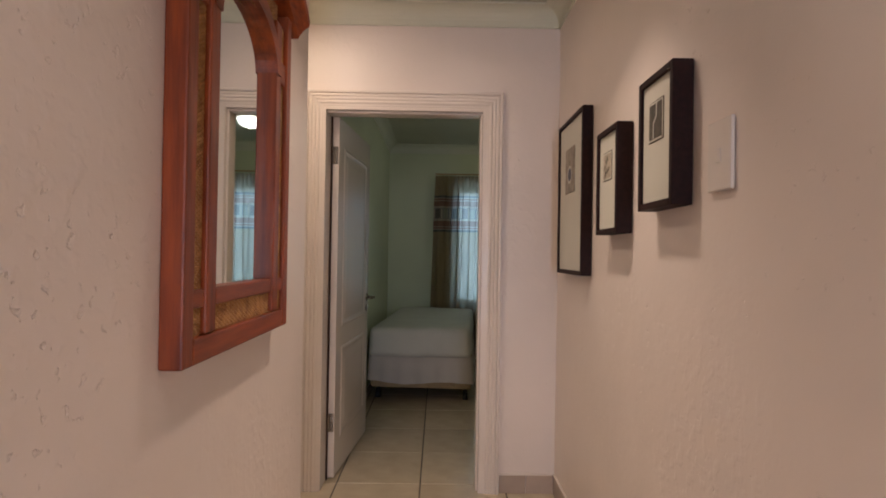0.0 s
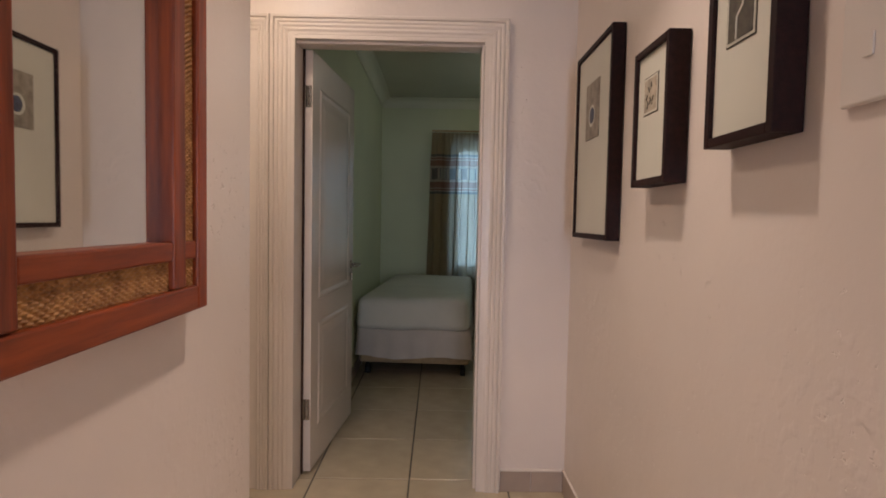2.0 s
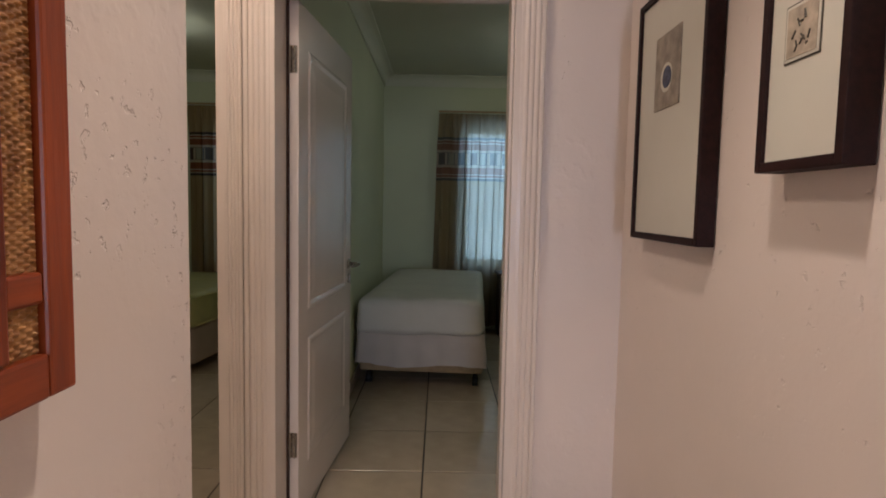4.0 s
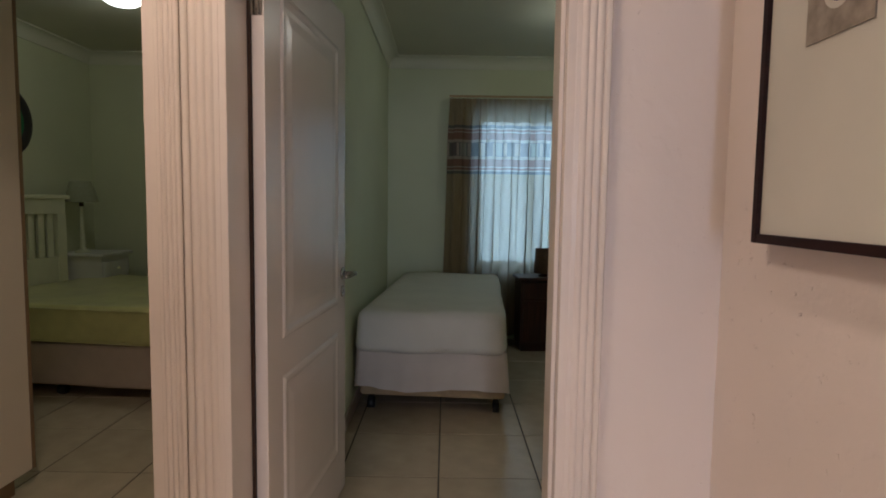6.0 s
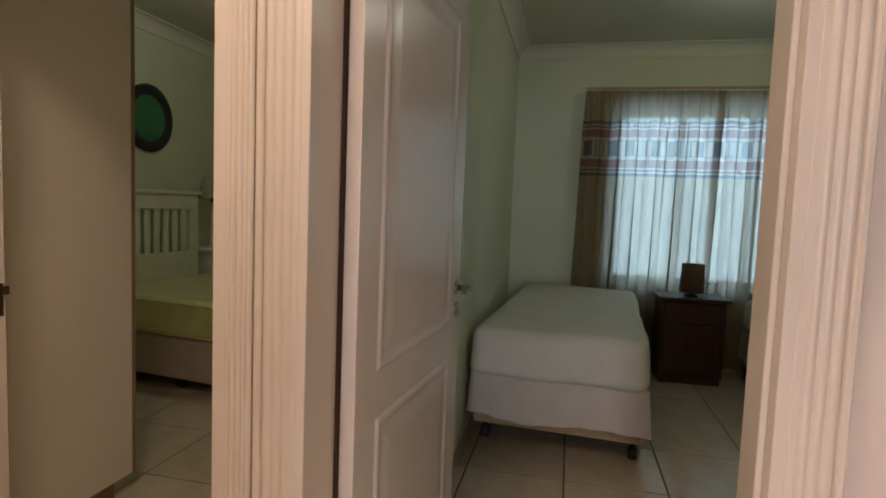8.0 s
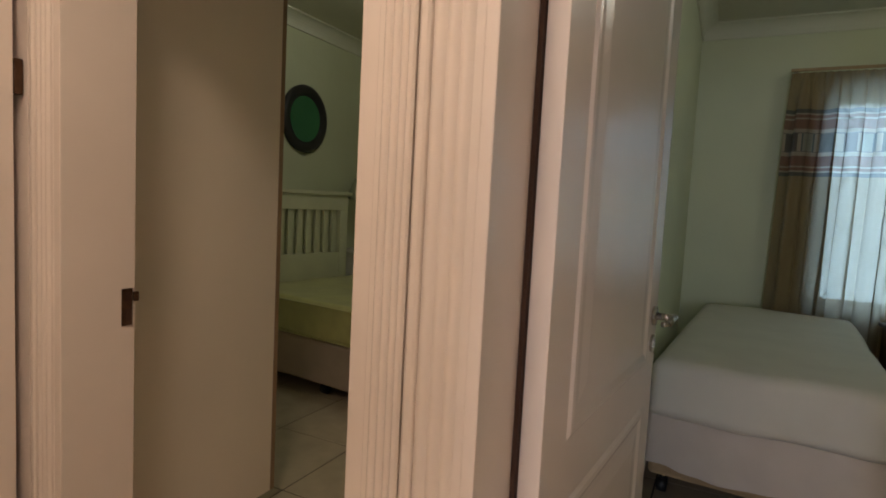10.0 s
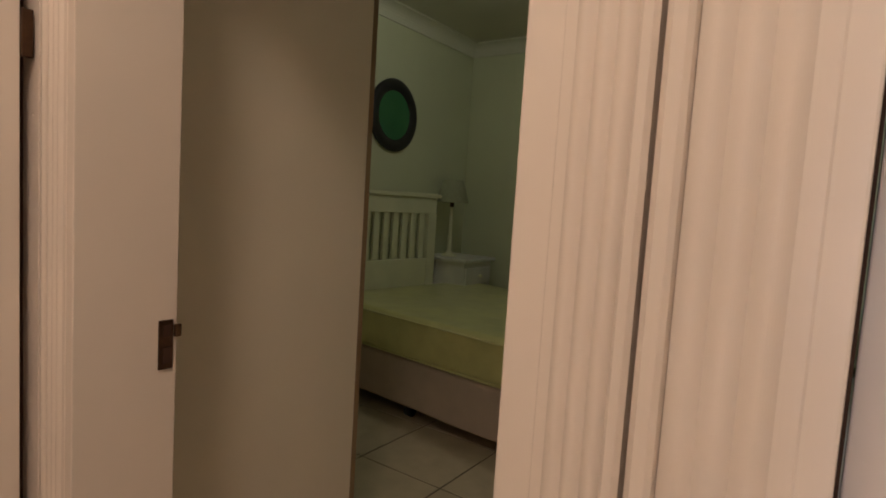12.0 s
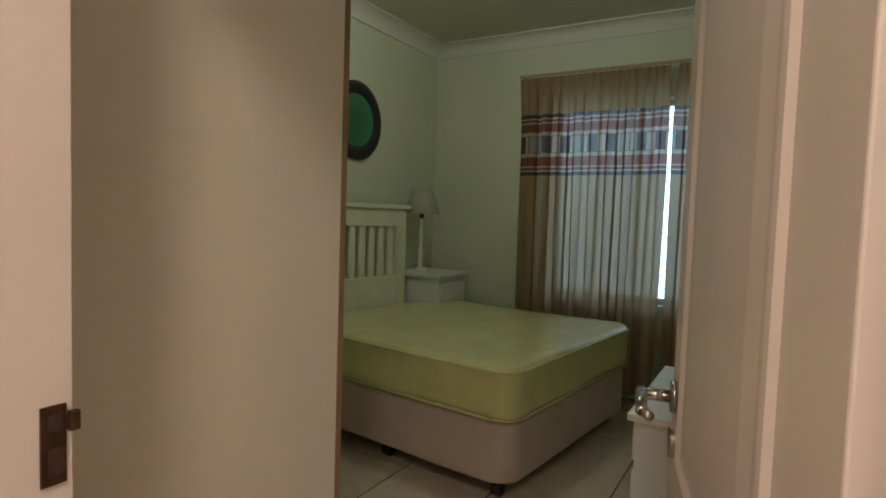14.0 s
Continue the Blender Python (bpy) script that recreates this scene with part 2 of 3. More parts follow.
def box(bm, x0, x1, y0, y1, z0, z1, bevel=0.0, seg=2):
    m = Matrix.Translation(((x0 + x1) / 2, (y0 + y1) / 2, (z0 + z1) / 2)) @ Matrix.Diagonal((abs(x1 - x0), abs(y1 - y0), abs(z1 - z0), 1))
    r = bmesh.ops.create_cube(bm, size=1, matrix=m)
    if bevel:
        es = list({e for v in r["verts"] for e in v.link_edges})
        bmesh.ops.bevel(bm, geom=es, offset=bevel, segments=seg, profile=0.5, affect="EDGES")
    return bm


def boxed(*a, **k):
    return box(bmesh.new(), *a, **k)


def cyl(bm, p, q, r0, r1=None, seg=16):
    p, q = Vector(p), Vector(q)
    d = q - p
    m = Matrix.Translation((p + q) / 2) @ d.to_track_quat("Z", "Y").to_matrix().to_4x4()
    bmesh.ops.create_cone(bm, cap_ends=True, segments=seg, radius1=r0, radius2=r0 if r1 is None else r1, depth=d.length, matrix=m)
    return bm


def lathe(profile, seg=32):
    """A turned shape about z from (radius, height) pairs."""
    bm = bmesh.new()
    rings = [[bm.verts.new((r * math.cos(2 * math.pi * i / seg), r * math.sin(2 * math.pi * i / seg), z)) for i in range(seg)] for r, z in profile]
    for a, b in zip(rings, rings[1:]):
        for i in range(seg):
            bm.faces.new((a[i], a[(i + 1) % seg], b[(i + 1) % seg], b[i]))
    bm.faces.new(rings[0])
    bm.faces.new(rings[-1])
    return bm


def structure(name, bm, material, label=""):
    return tagged(part(name, bm, material), label, "", "", "structure")


def prism(bm, outline, y0, y1):
    """Extrudes an outline of (x, z) pairs from y0 to y1."""
    a = [bm.verts.new((x, y0, z)) for x, z in outline]
    b = [bm.verts.new((x, y1, z)) for x, z in outline]
    n = len(outline)
    bm.faces.new(a)
    bm.faces.new(b[::-1])
    for i in range(n):
        bm.faces.new((a[i], b[i], b[(i + 1) % n], a[(i + 1) % n]))
    return bm


# ---- the shell ----
TOP = 2.57
FRONT, BACK = 5.19, 5.335     # the two faces of the wall with the bedroom doors
D1L, D1R, D2L, D2R, HEAD = 0.097, 0.95, -0.832, -0.088, 2.035
NORTH = 9.0

structure("wall_east", boxed(1.34, 1.50, -1.6, FRONT, 0, TOP), HALL, "cream painted lumpy plaster corridor wall")
structure("wall_west", boxed(0.115, 0.235, -1.6, 4.19, 0, TOP, bevel=0.006), HALL_ROUGH, "cream painted lumpy plaster wall with chipped pits")
structure("wall_lobby_south", boxed(-1.07, 0.115, 4.07, 4.185, 0, TOP), HALL, "plain cream plaster wall")
bm = boxed(-1.12, -0.902, 4.19, 4.30, 0, TOP)
box(bm, -1.12, -0.902, 5.165, FRONT, 0, TOP)
box(bm, -1.12, -0.902, 4.30, 5.165, 2.03, TOP)
structure("wall_lobby_west", bm, HALL, "plain cream plaster wall")
bm = boxed(-1.12, D2L, FRONT, BACK, 0, TOP)
box(bm, D2R, D1L, FRONT, BACK, 0, TOP)
box(bm, D1R, 1.50, FRONT, BACK, 0, TOP)
box(bm, D2L, D2R, FRONT, BACK, HEAD, TOP)
box(bm, D1L, D1R, FRONT, BACK, HEAD, TOP)
structure("wall_doors", bm, HALL, "cream plaster wall with two bedroom doorways")
bm = boxed(-2.77, D2L - 0.02, BACK, BACK + 0.02, 0, TOP)
box(bm, D2R + 0.06, 0.0, BACK, BACK + 0.02, 0, TOP)
box(bm, D1R + 0.02, 2.99, BACK, BACK + 0.02, 0, TOP)
box(bm, D2L - 0.02, D2R + 0.06, BACK, BACK + 0.02, HEAD + 0.05, TOP)
box(bm, 0.104, D1R + 0.02, BACK, BACK + 0.02, HEAD + 0.05, TOP)
structure("wall_bedrooms_south", bm, ROOM, "pale green bedroom wall")
structure("wall_between_bedrooms", boxed(0.0, 0.104, BACK, NORTH, 0, TOP), ROOM, "pale green bedroom wall")
structure("wall_bedroom_west", boxed(-2.77, -2.62, BACK + 0.02, NORTH, 0, TOP), ROOM, "pale green bedroom wall")


def wall_with_window(name, along, a0, a1, at0, at1, w0, w1, z0, z1):
    bm = bmesh.new()
    for p, q, r, s in ((a0, w0, 0, TOP), (w1, a1, 0, TOP), (w0, w1, 0, z0), (w0, w1, z1, TOP)):
        if along == "x":
            box(bm, p, q, at0, at1, r, s)
        else:
            box(bm, at0, at1, p, q, r, s)
    return structure(name, bm, ROOM, "pale green bedroom wall with a window")


wall_with_window("wall_north_twin_room", "x", 0.0, 2.99, NORTH, NORTH + 0.2, 0.93, 2.47, 0.68, 2.06)
wall_with_window("wall_north_double_room", "x", -2.77, 0.0, NORTH, NORTH + 0.2, -1.62, -0.42, 0.66, 2.04)
structure("wall_twin_room_east", boxed(2.87, 2.99, BACK + 0.02, NORTH, 0, TOP), ROOM, "pale green bedroom wall")

structure("ceiling", boxed(-2.8, 3.0, -1.6, NORTH + 0.2, TOP, TOP + 0.1), CEIL, "plain off-white ceiling")
bm = boxed(0.115, 0.66, -1.75, -1.6, 0, TOP)
box(bm, 0.66, 1.24, -1.75, -1.6, 0, 0.3)
box(bm, 0.66, 1.24, -1.75, -1.6, 2.0, TOP)
box(bm, 1.24, 1.5, -1.75, -1.6, 0, TOP)
structure("wall_south", bm, HALL, "plain cream plaster wall")


def cornice(name, p, q, inward, size=0.10):
    """A coved cornice along the wall from p to q; inward is the way off the wall."""
    p, q, n = Vector((*p, TOP)), Vector((*q, TOP)), Vector((*inward, 0))
    prof = [(0.0, -size), (0.012, -size), (0.012, -size + 0.012)]
    for i in range(7):
        a = math.pi / 2 * i / 6
        prof.append((0.012 + (size - 0.024) * (1 - math.cos(a)), -size + 0.012 + (size - 0.024) * math.sin(a)))
    prof += [(size, -0.012), (size, -0.001), (0.0, -0.001)]
    bm = bmesh.new()
    rows = [[bm.verts.new(e + n * d + Vector((0, 0, h))) for d, h in prof] for e in (p, q)]
    k = len(prof)
    for i in range(k):
        bm.faces.new((rows[0][i], rows[0][(i + 1) % k], rows[1][(i + 1) % k], rows[1][i]))
    bm.faces.new(rows[0])
    bm.faces.new(rows[1])
    return tagged(part(name, bm, COVE), "white coved plaster cornice", "cornice", "", "structure")


for p, q, n in [((-0.902, FRONT), (1.34, FRONT), (0, -1)), ((1.34, -1.6), (1.34, FRONT), (-1, 0)), ((0.235, -1.6), (0.235, 4.19), (1, 0)),
                ((0.104, NORTH), (2.87, NORTH), (0, -1)), ((0.104, BACK + 0.02), (0.104, NORTH), (1, 0)), ((2.87, BACK + 0.02), (2.87, NORTH), (-1, 0)),
                ((-2.62, NORTH), (0.0, NORTH), (0, -1)), ((-2.62, BACK + 0.02), (-2.62, NORTH), (1, 0)), ((0.0, BACK + 0.02), (0.0, NORTH), (-1, 0))]:
    cornice("cornice", p, q, n)


# ---- doors and their trim ----
def architrave(name, x0, x1, top, y, w=0.084, squeeze=1.0, squeeze_left=1.0):
    """Fluted door surround, mitred at the corners, standing proud of the wall face y."""
    prof = [(0.0, 0.0), (0.0, 0.011), (0.003, 0.013), (w * 0.16, 0.0135)]
    for k in range(3):          # three soft ridges
        for i in range(1, 13):
            prof.append((w * (0.16 + 0.213 * k + 0.213 * i / 12), 0.0135 + 0.0012 * (k + i / 12) + 0.0045 * math.sin(math.pi * i / 12)))
    prof += [(w * 0.80, 0.014), (w * 0.82, 0.022), (w * 0.86, 0.025), (w * 0.95, 0.025), (w, 0.021), (w, 0.0)]
    bm = bmesh.new()
    ends = [(x0, 0, -1, 0), (x0, top, -1, 1), (x1, top, 1, 1), (x1, 0, 1, 0)]
    rows = []
    for leg in zip(ends, ends[1:]):     # each leg has its own edges, so that the mitres stay crisp
        a, b = [[bm.verts.new((px + sx * d * (squeeze if sx > 0 else squeeze_left), y - h, pz + sz * d)) for d, h in prof] for px, pz, sx, sz in leg]
        rows += [a, b]
        for i in range(len(prof) - 1):
            bm.faces.new((a[i], a[i + 1], b[i + 1], b[i]))
    for row in (rows[0], rows[-1]):
        bm.faces.new([bm.verts.new(v.co) for v in row])
    return tagged(part(name, bm, GLOSS), "white gloss fluted wooden door architrave", "door trim", "", "structure")


architrave("trim_door_1", D1L - 0.012, D1R + 0.004, HEAD - 0.002, FRONT, 0.086, 1.0, 1.06)
architrave("trim_door_2", D2L - 0.004, D2R + 0.012, HEAD - 0.002, FRONT, 0.086, 0.77, 0.73)


def lining(name, x0, x1):
    """Jambs and head inside a doorway, with a raised stop bead."""
    bm = bmesh.new()
    y0, y1 = FRONT - 0.012, BACK + 0.004
    box(bm, x0 - 0.008, x0 + 0.016, y0, y1, 0, HEAD, 0.002)
    box(bm, x1 - 0.016, x1 + 0.022, y0, y1, 0, HEAD, 0.002)
    box(bm, x0 + 0.016, x1 - 0.016, y0, y1, HEAD - 0.018, HEAD - 0.002, 0.002)
    box(bm, x1 - 0.028, x1 - 0.016, y0 + 0.03, y1 - 0.045, 0, HEAD - 0.018, 0.003)
    box(bm, x0 + 0.016, x1 - 0.028, y0 + 0.03, y1 - 0.045, HEAD - 0.03, HEAD - 0.018, 0.003)
    return tagged(part(name, bm, GLOSS), "white gloss wooden door lining", "door frame", "", "structure")


lining("door_frame_1", D1L - 0.012, D1R)
lining("door_frame_2", D2L, D2R)


def door_leaf(name, m, width, side, hz, label):
    """A panelled leaf; hinge at the origin, running along +x, thickness towards side * y."""
    d = thing(name, m, label, "door", "", "structure")
    t = 0.036
    y0, y1 = (0, t) if side > 0 else (-t, 0)
    part("leaf", boxed(0, width, y0, y1, 0.012, 2.015, 0.002), GLOSS, d)
    for face, s in ((y1, 1), (y0, -1)):
        for z0, z1 in ((0.20, 0.72), (0.835, 1.86)):
            bm = bmesh.new()
            x0, x1 = 0.115, width - 0.115
            rings = []
            for inset, h in ((0, 0), (0.008, 0.005), (0.018, 0.006), (0.034, 0.001), (0.05, 0.001), (0.085, 0.004)):
                rings.append([bm.verts.new((x, face + s * h, z)) for x, z in ((x0 + inset, z0 + inset), (x1 - inset, z0 + inset), (x1 - inset, z1 - inset), (x0 + inset, z1 - inset))])
            for a, b in zip(rings, rings[1:]):
                for i in range(4):
                    bm.faces.new((a[i], a[(i + 1) % 4], b[(i + 1) % 4], b[i]))
            bm.faces.new(rings[-1])
            part("panel", bm, GLOSS, d)
    for face, s in ((y1, 1), (y0, -1)):
        bm = bmesh.new()
        hx = width - 0.05
        cyl(bm, (hx, face, hz), (hx, face + s * 0.008, hz), 0.026, seg=24)
        cyl(bm, (hx, face + s * 0.008, hz), (hx, face + s * 0.055, hz), 0.010)
        cyl(bm, (hx + 0.008, face + s * 0.052, hz), (hx - 0.10, face + s * 0.058, hz + 0.002), 0.010, 0.008)
        cyl(bm, (hx - 0.09, face + s * 0.057, hz), (hx - 0.115, face + s * 0.046, hz), 0.008, 0.007)
        h = part("handle", bm, CHROME, d, "brushed steel lever handle", True)
        bm = cyl(bmesh.new(), (hx, face, hz - 0.075), (hx, face + s * 0.007, hz - 0.075), 0.024, seg=24)
        box(bm, hx - 0.003, hx + 0.003, face + s * 0.004, face + s * 0.0085, hz - 0.085, hz - 0.068)
        part("keyhole_plate", bm, CHROME, d, "brushed steel keyhole rose")
    for z in (0.315, 1.80):
        bm = boxed(-0.0015, 0.0015, y0 + 0.004, y1 - 0.003, z - 0.05, z + 0.05)
        box(bm, -0.013, -0.0008, y0 + 0.012, y0 + 0.014, z - 0.05, z + 0.05)
        hin = part("hinge", bm, CHROME, d, "steel butt hinge")
        kn = cyl(bmesh.new(), (-0.006, y1 - 0.004 if side < 0 else y0 + 0.004, z - 0.05), (-0.006, y1 - 0.004 if side < 0 else y0 + 0.004, z + 0.05), 0.005, seg=10)
        part("knuckle", kn, CHROME, hin)
        sc = bmesh.new()
        for dz in (-0.035, 0, 0.035):
            cyl(sc, (-0.0028, (y0 + y1) / 2, z + dz), (-0.001, (y0 + y1) / 2, z + dz), 0.004, seg=8)
        part("screw", sc, BRONZE, hin)
    return d


A1 = math.degrees(math.atan2(0.835, 0.070))
door_leaf("door_1", pose(0.110, 5.337, 0, 0, 0, A1), 0.838, -1, 0.955, "white panelled door standing wide open into the bedroom")
A2 = math.degrees(math.atan2(0.705, -0.170))
door_leaf("door_2", pose(-0.151, 5.345, 0, 0, 0, A2), 0.72, -1, 0.93, "white panelled door standing open beside the wall")
# dark strips filling the hinge gaps; the shade there is put into their colour
structure("gap_shade_strip", boxed(0.1015, 0.1085, BACK - 0.008, BACK + 0.03, 0, 2.02), RECESS_SHADE, "dark brown strip standing in for shade in the hinge-side door gap")
structure("gap_shade_strip", boxed(-0.1140, -0.1045, BACK + 0.006, BACK + 0.045, 0, 2.02), RECESS_SHADE, "dark brown strip standing in for shade in the hinge-side door gap")
# strike plate of the second doorway
sp = thing("strike_plate", pose(D2L + 0.0165, 5.318, 0.965), "aged brass strike plate set into the door frame", "strike plate", "", "structure")
bm = boxed(0, 0.003, -0.012, 0.013, -0.048, 0.036, 0.001)
part("plate", bm, BRONZE, sp)
part("lip", boxed(0.002, 0.010, 0.013, 0.024, 0.006, 0.028, 0.002), BRONZE, sp)
# the plate is not cut: two dark blocks paint the shade of its holes
part("latch_hole_shade", boxed(0.002, 0.0042, -0.005, 0.008, 0.008, 0.027), RECESS_SHADE, sp)
part("bolt_hole_shade", boxed(0.002, 0.0042, -0.005, 0.008, -0.038, -0.010), RECESS_SHADE, sp)

d3 = thing("door_3", pose(-0.915, 4.30, 0), "white door closed in the lobby side wall", "door", "", "structure")
part("leaf", boxed(-0.04, 0, 0.012, 0.846, 0.012, 2.02, 0.002), GLOSS, d3)
# dark board behind the leaf, coloured as the shade in the gap around it
part("gap", boxed(-0.06, -0.045, 0, 0.865, 0, 2.03), RECESS_SHADE, d3)
part("hinge", boxed(-0.006, 0.004, 0.846, 0.862, 1.40, 1.47, 0.002), BRONZE, d3)


# ---- corridor ----
def wall_mirror():
    g = thing("wall_mirror", pose(0.235, 3.473, 0.012), "red-brown wooden arched mirror with woven rattan panels on the wall", "mirror")
    D = 0.042

    def bar(name, a, b, z0, z1, d=D, mat=REDWOOD, bev=0.004):
        return part(name, boxed(0, d, a, b, z0, z1, bev), mat, g)

    def weave(a, b, z0, z1, parent):
        """Woven strip: over and under relief on a fine grid."""
        cell = 0.0046
        n, k = max(2, round((b - a) / (2 * cell))), max(2, round((z1 - z0) / cell))
        bm = bmesh.new()
        sub = 3
        vs = [[None] * (k * sub + 1) for _ in range(n * sub + 1)]
        for i in range(n * sub + 1):
            for j in range(k * sub + 1):
                u, w = i / sub, j / sub
                flip = 1 if (int(min(u, n - 0.01)) + int(min(w, k - 0.01))) % 2 else -1
                h = 0.0022 * flip * math.sin(math.pi * (u % 1)) * math.sin(math.pi * (w % 1)) + 0.0008 * math.sin(math.pi * (w % 1))
                vs[i][j] = bm.verts.new((0.030 + h, a + (b - a) * u / n, z0 + (z1 - z0) * w / k))
        for i in range(n * sub):
            for j in range(k * sub):
                bm.faces.new((vs[i][j], vs[i + 1][j], vs[i + 1][j + 1], vs[i][j + 1]))
        return part("rattan_panel", bm, RATTAN, parent, "golden woven rattan strip")

    Z0, ZB, ZS, ZT = 1.040, 1.174, 1.71, 1.90
    part("backboard", boxed(0.002, 0.012, -0.29, 0.29, Z0 + 0.03, ZT - 0.02), DARKWOOD, g)
    for s in (-1, 1):
        def span(a, b):
            return (a, b) if s > 0 else (-b, -a)
        bar("outer_stile", *span(0.285, 0.328), Z0, ZT)
        bar("inner_stile", *span(0.186, 0.232), Z0 + 0.05, ZT - 0.05)
        for z0, z1 in ((1.088, 1.140), (1.174, 1.70), (1.76, 1.86)):
            weave(*span(0.232, 0.285), z0, z1, g)
        bar("cross_rail", *span(0.232, 0.285), 1.140, 1.174, D - 0.004, REDWOOD_RAIL)
        bar("cross_rail", *span(0.232, 0.285), 1.70, 1.76, D - 0.004, REDWOOD_RAIL)
    bar("bottom_rail", -0.285, 0.285, Z0, 1.088, D, REDWOOD_RAIL)
    bar("lower_rail", -0.186, 0.186, 1.140, ZB, D - 0.002, REDWOOD_RAIL)
    weave(-0.186, 0.186, 1.088, 1.140, g)
    # arched head: a flat arch rib and the panel above it
    arch = [(0.186 * math.cos(math.pi * i / 24), ZS + 0.115 * math.sin(math.pi * i / 24)) for i in range(25)]
    outer = [(0.222 * math.cos(math.pi * i / 24), ZS + 0.155 * math.sin(math.pi * i / 24)) for i in range(25)]
    bm = bmesh.new()
    for (a, za), (b, zb), (c, zc), (d, zd) in zip(arch, arch[1:], outer[1:], outer):
        f = [bm.verts.new((D + 0.003, u, z)) for u, z in ((a, za), (b, zb), (c, zc), (d, zd))]
        k = [bm.verts.new((0.012, u, z)) for u, z in ((a, za), (b, zb), (c, zc), (d, zd))]
        bm.faces.new(f)
        for i in range(4):
            bm.faces.new((f[i], f[(i + 1) % 4], k[(i + 1) % 4], k[i]))
    bmesh.ops.remove_doubles(bm, verts=bm.verts, dist=1e-5)
    part("arch_rib", bm, REDWOOD_RAIL, g)
    weave(-0.222, 0.222, 1.82, 1.90, g)
    # curved crown moulding
    prof = [(0.0, 0.0), (0.046, 0.0), (0.052, 0.012), (0.064, 0.026), (0.078, 0.036), (0.080, 0.052), (0.0, 0.052)]
    bm = bmesh.new()
    rows = []
    for i in range(25):
        u = -0.385 + 0.77 * i / 24
        z = 1.875 + 0.13 * max(0.0, math.cos(u / 0.385 * math.pi / 2)) ** 0.8
        rows.append([bm.verts.new((d, u, z + h)) for d, h in prof])
    for a, b in zip(rows, rows[1:]):
        for i in range(len(prof)):
            j = (i + 1) % len(prof)
            bm.faces.new((a[i], a[j], b[j], b[i]))
    bm.faces.new(rows[0])
    bm.faces.new(rows[-1])
    part("crown", bm, REDWOOD_RAIL, g, "dark red-brown curved crown moulding")
    # the mirror itself, arched
    bm = bmesh.new()
    pts = [(-0.190, ZB - 0.01), (0.190, ZB - 0.01)] + [(0.190 * math.cos(math.pi * i / 24), ZS + 0.12 * math.sin(math.pi * i / 24)) for i in range(25)]
    f = bm.faces.new([bm.verts.new((0.016, u, z)) for u, z in pts])
    part("glass", bm, MIRROR, g, "clear mirror glass")
    return g


wall_mirror()


def picture(y0, y1, z0, z1, art, depth, label):
    """A deep box frame on the east wall, facing west."""
    w, h = y1 - y0, z1 - z0
    g = thing("framed_picture", pose(1.338, (y0 + y1) / 2, (z0 + z1) / 2, 0, 0, 0), label, "picture", "pictures on the corridor wall")
    d, b = -depth, 0.019
    q = 0.045 - depth
    for a0, a1, b0, b1 in ((-w / 2, -w / 2 + b, -h / 2, h / 2), (w / 2 - b, w / 2, -h / 2, h / 2), (-w / 2 + b, w / 2 - b, -h / 2, -h / 2 + b), (-w / 2 + b, w / 2 - b, h / 2 - b, h / 2)):
        part("frame_rail", boxed(d, -0.001, a0, a1, b0, b1, 0.002), BLACKWOOD, g)
    part("mount", boxed(q - 0.036, q - 0.030, -w / 2 + b, w / 2 - b, -h / 2 + b, h / 2 - b), MAT, g, "off-white mount board")
    (au0, au1, av0, av1), mat, extra = art
    U, V = lambda f: w * (0.5 - f), lambda f: h * (0.5 - f)      # fractions from the far edge and from the top
    if extra:
        part("border", boxed(q - 0.0375, q - 0.036, U(au1) - 0.008, U(au0) + 0.008, V(av1) - 0.008, V(av0) + 0.008), PRINT_DARK, g)
        part("inner_mount", boxed(q - 0.0385, q - 0.037, U(au1) - 0.005, U(au0) + 0.005, V(av1) - 0.005, V(av0) + 0.005), MAT, g)
    p = part("print", boxed(q - 0.0395, q - 0.036, U(au1), U(au0), V(av1), V(av0)), mat, g)
    if extra == "stroke":
        bm = bmesh.new()
        cu, cv = (U(au0) + U(au1)) / 2, (V(av0) + V(av1)) / 2
        line = [(cu - 0.008, V(av0)), (cu - 0.008, cv + 0.012), (cu + 0.012, cv - 0.006), (cu + 0.012, V(av1))]
        for (a, za), (c, zc) in zip(line, line[1:]):
            cyl(bm, (q - 0.0397, a, za), (q - 0.0397, c, zc), 0.002, seg=6)
        part("drawn_line", bm, MAT, p)
    elif extra == "scribble":
        bm = bmesh.new()
        cu, cv = (U(au0) + U(au1)) / 2, (V(av0) + V(av1)) / 2
        rnd = random.Random(5)
        for _ in range(12):
            a, z = cu + rnd.uniform(-0.018, 0.018), cv + rnd.uniform(-0.03, 0.02)
            cyl(bm, (q - 0.0397, a, z), (q - 0.0397, a + rnd.uniform(-0.012, 0.012), z + rnd.uniform(-0.016, 0.016)), 0.0018, seg=6)
        part("drawn_lines", bm, PRINT_DARK, p)
    else:
        bm = lathe([(0.035, 0), (0.040, 0.001), (0.030, 0.0015)], 24)
        bmesh.ops.transform(bm, matrix=Matrix.Translation((q - 0.0395, (U(au0) + U(au1)) / 2, (V(av0) + V(av1)) / 2 - 0.02)) @ Matrix.Rotation(-math.pi / 2, 4, "Y"), verts=bm.verts)
        part("printed_shell", bm, MAT, p)
        bm = lathe([(0.027, 0), (0.030, 0.002), (0.012, 0.0025)], 24)
        bmesh.ops.transform(bm, matrix=Matrix.Translation((q - 0.0398, (U(au0) + U(au1)) / 2 - 0.006, (V(av0) + V(av1)) / 2 - 0.02)) @ Matrix.Rotation(-math.pi / 2, 4, "Y"), verts=bm.verts)
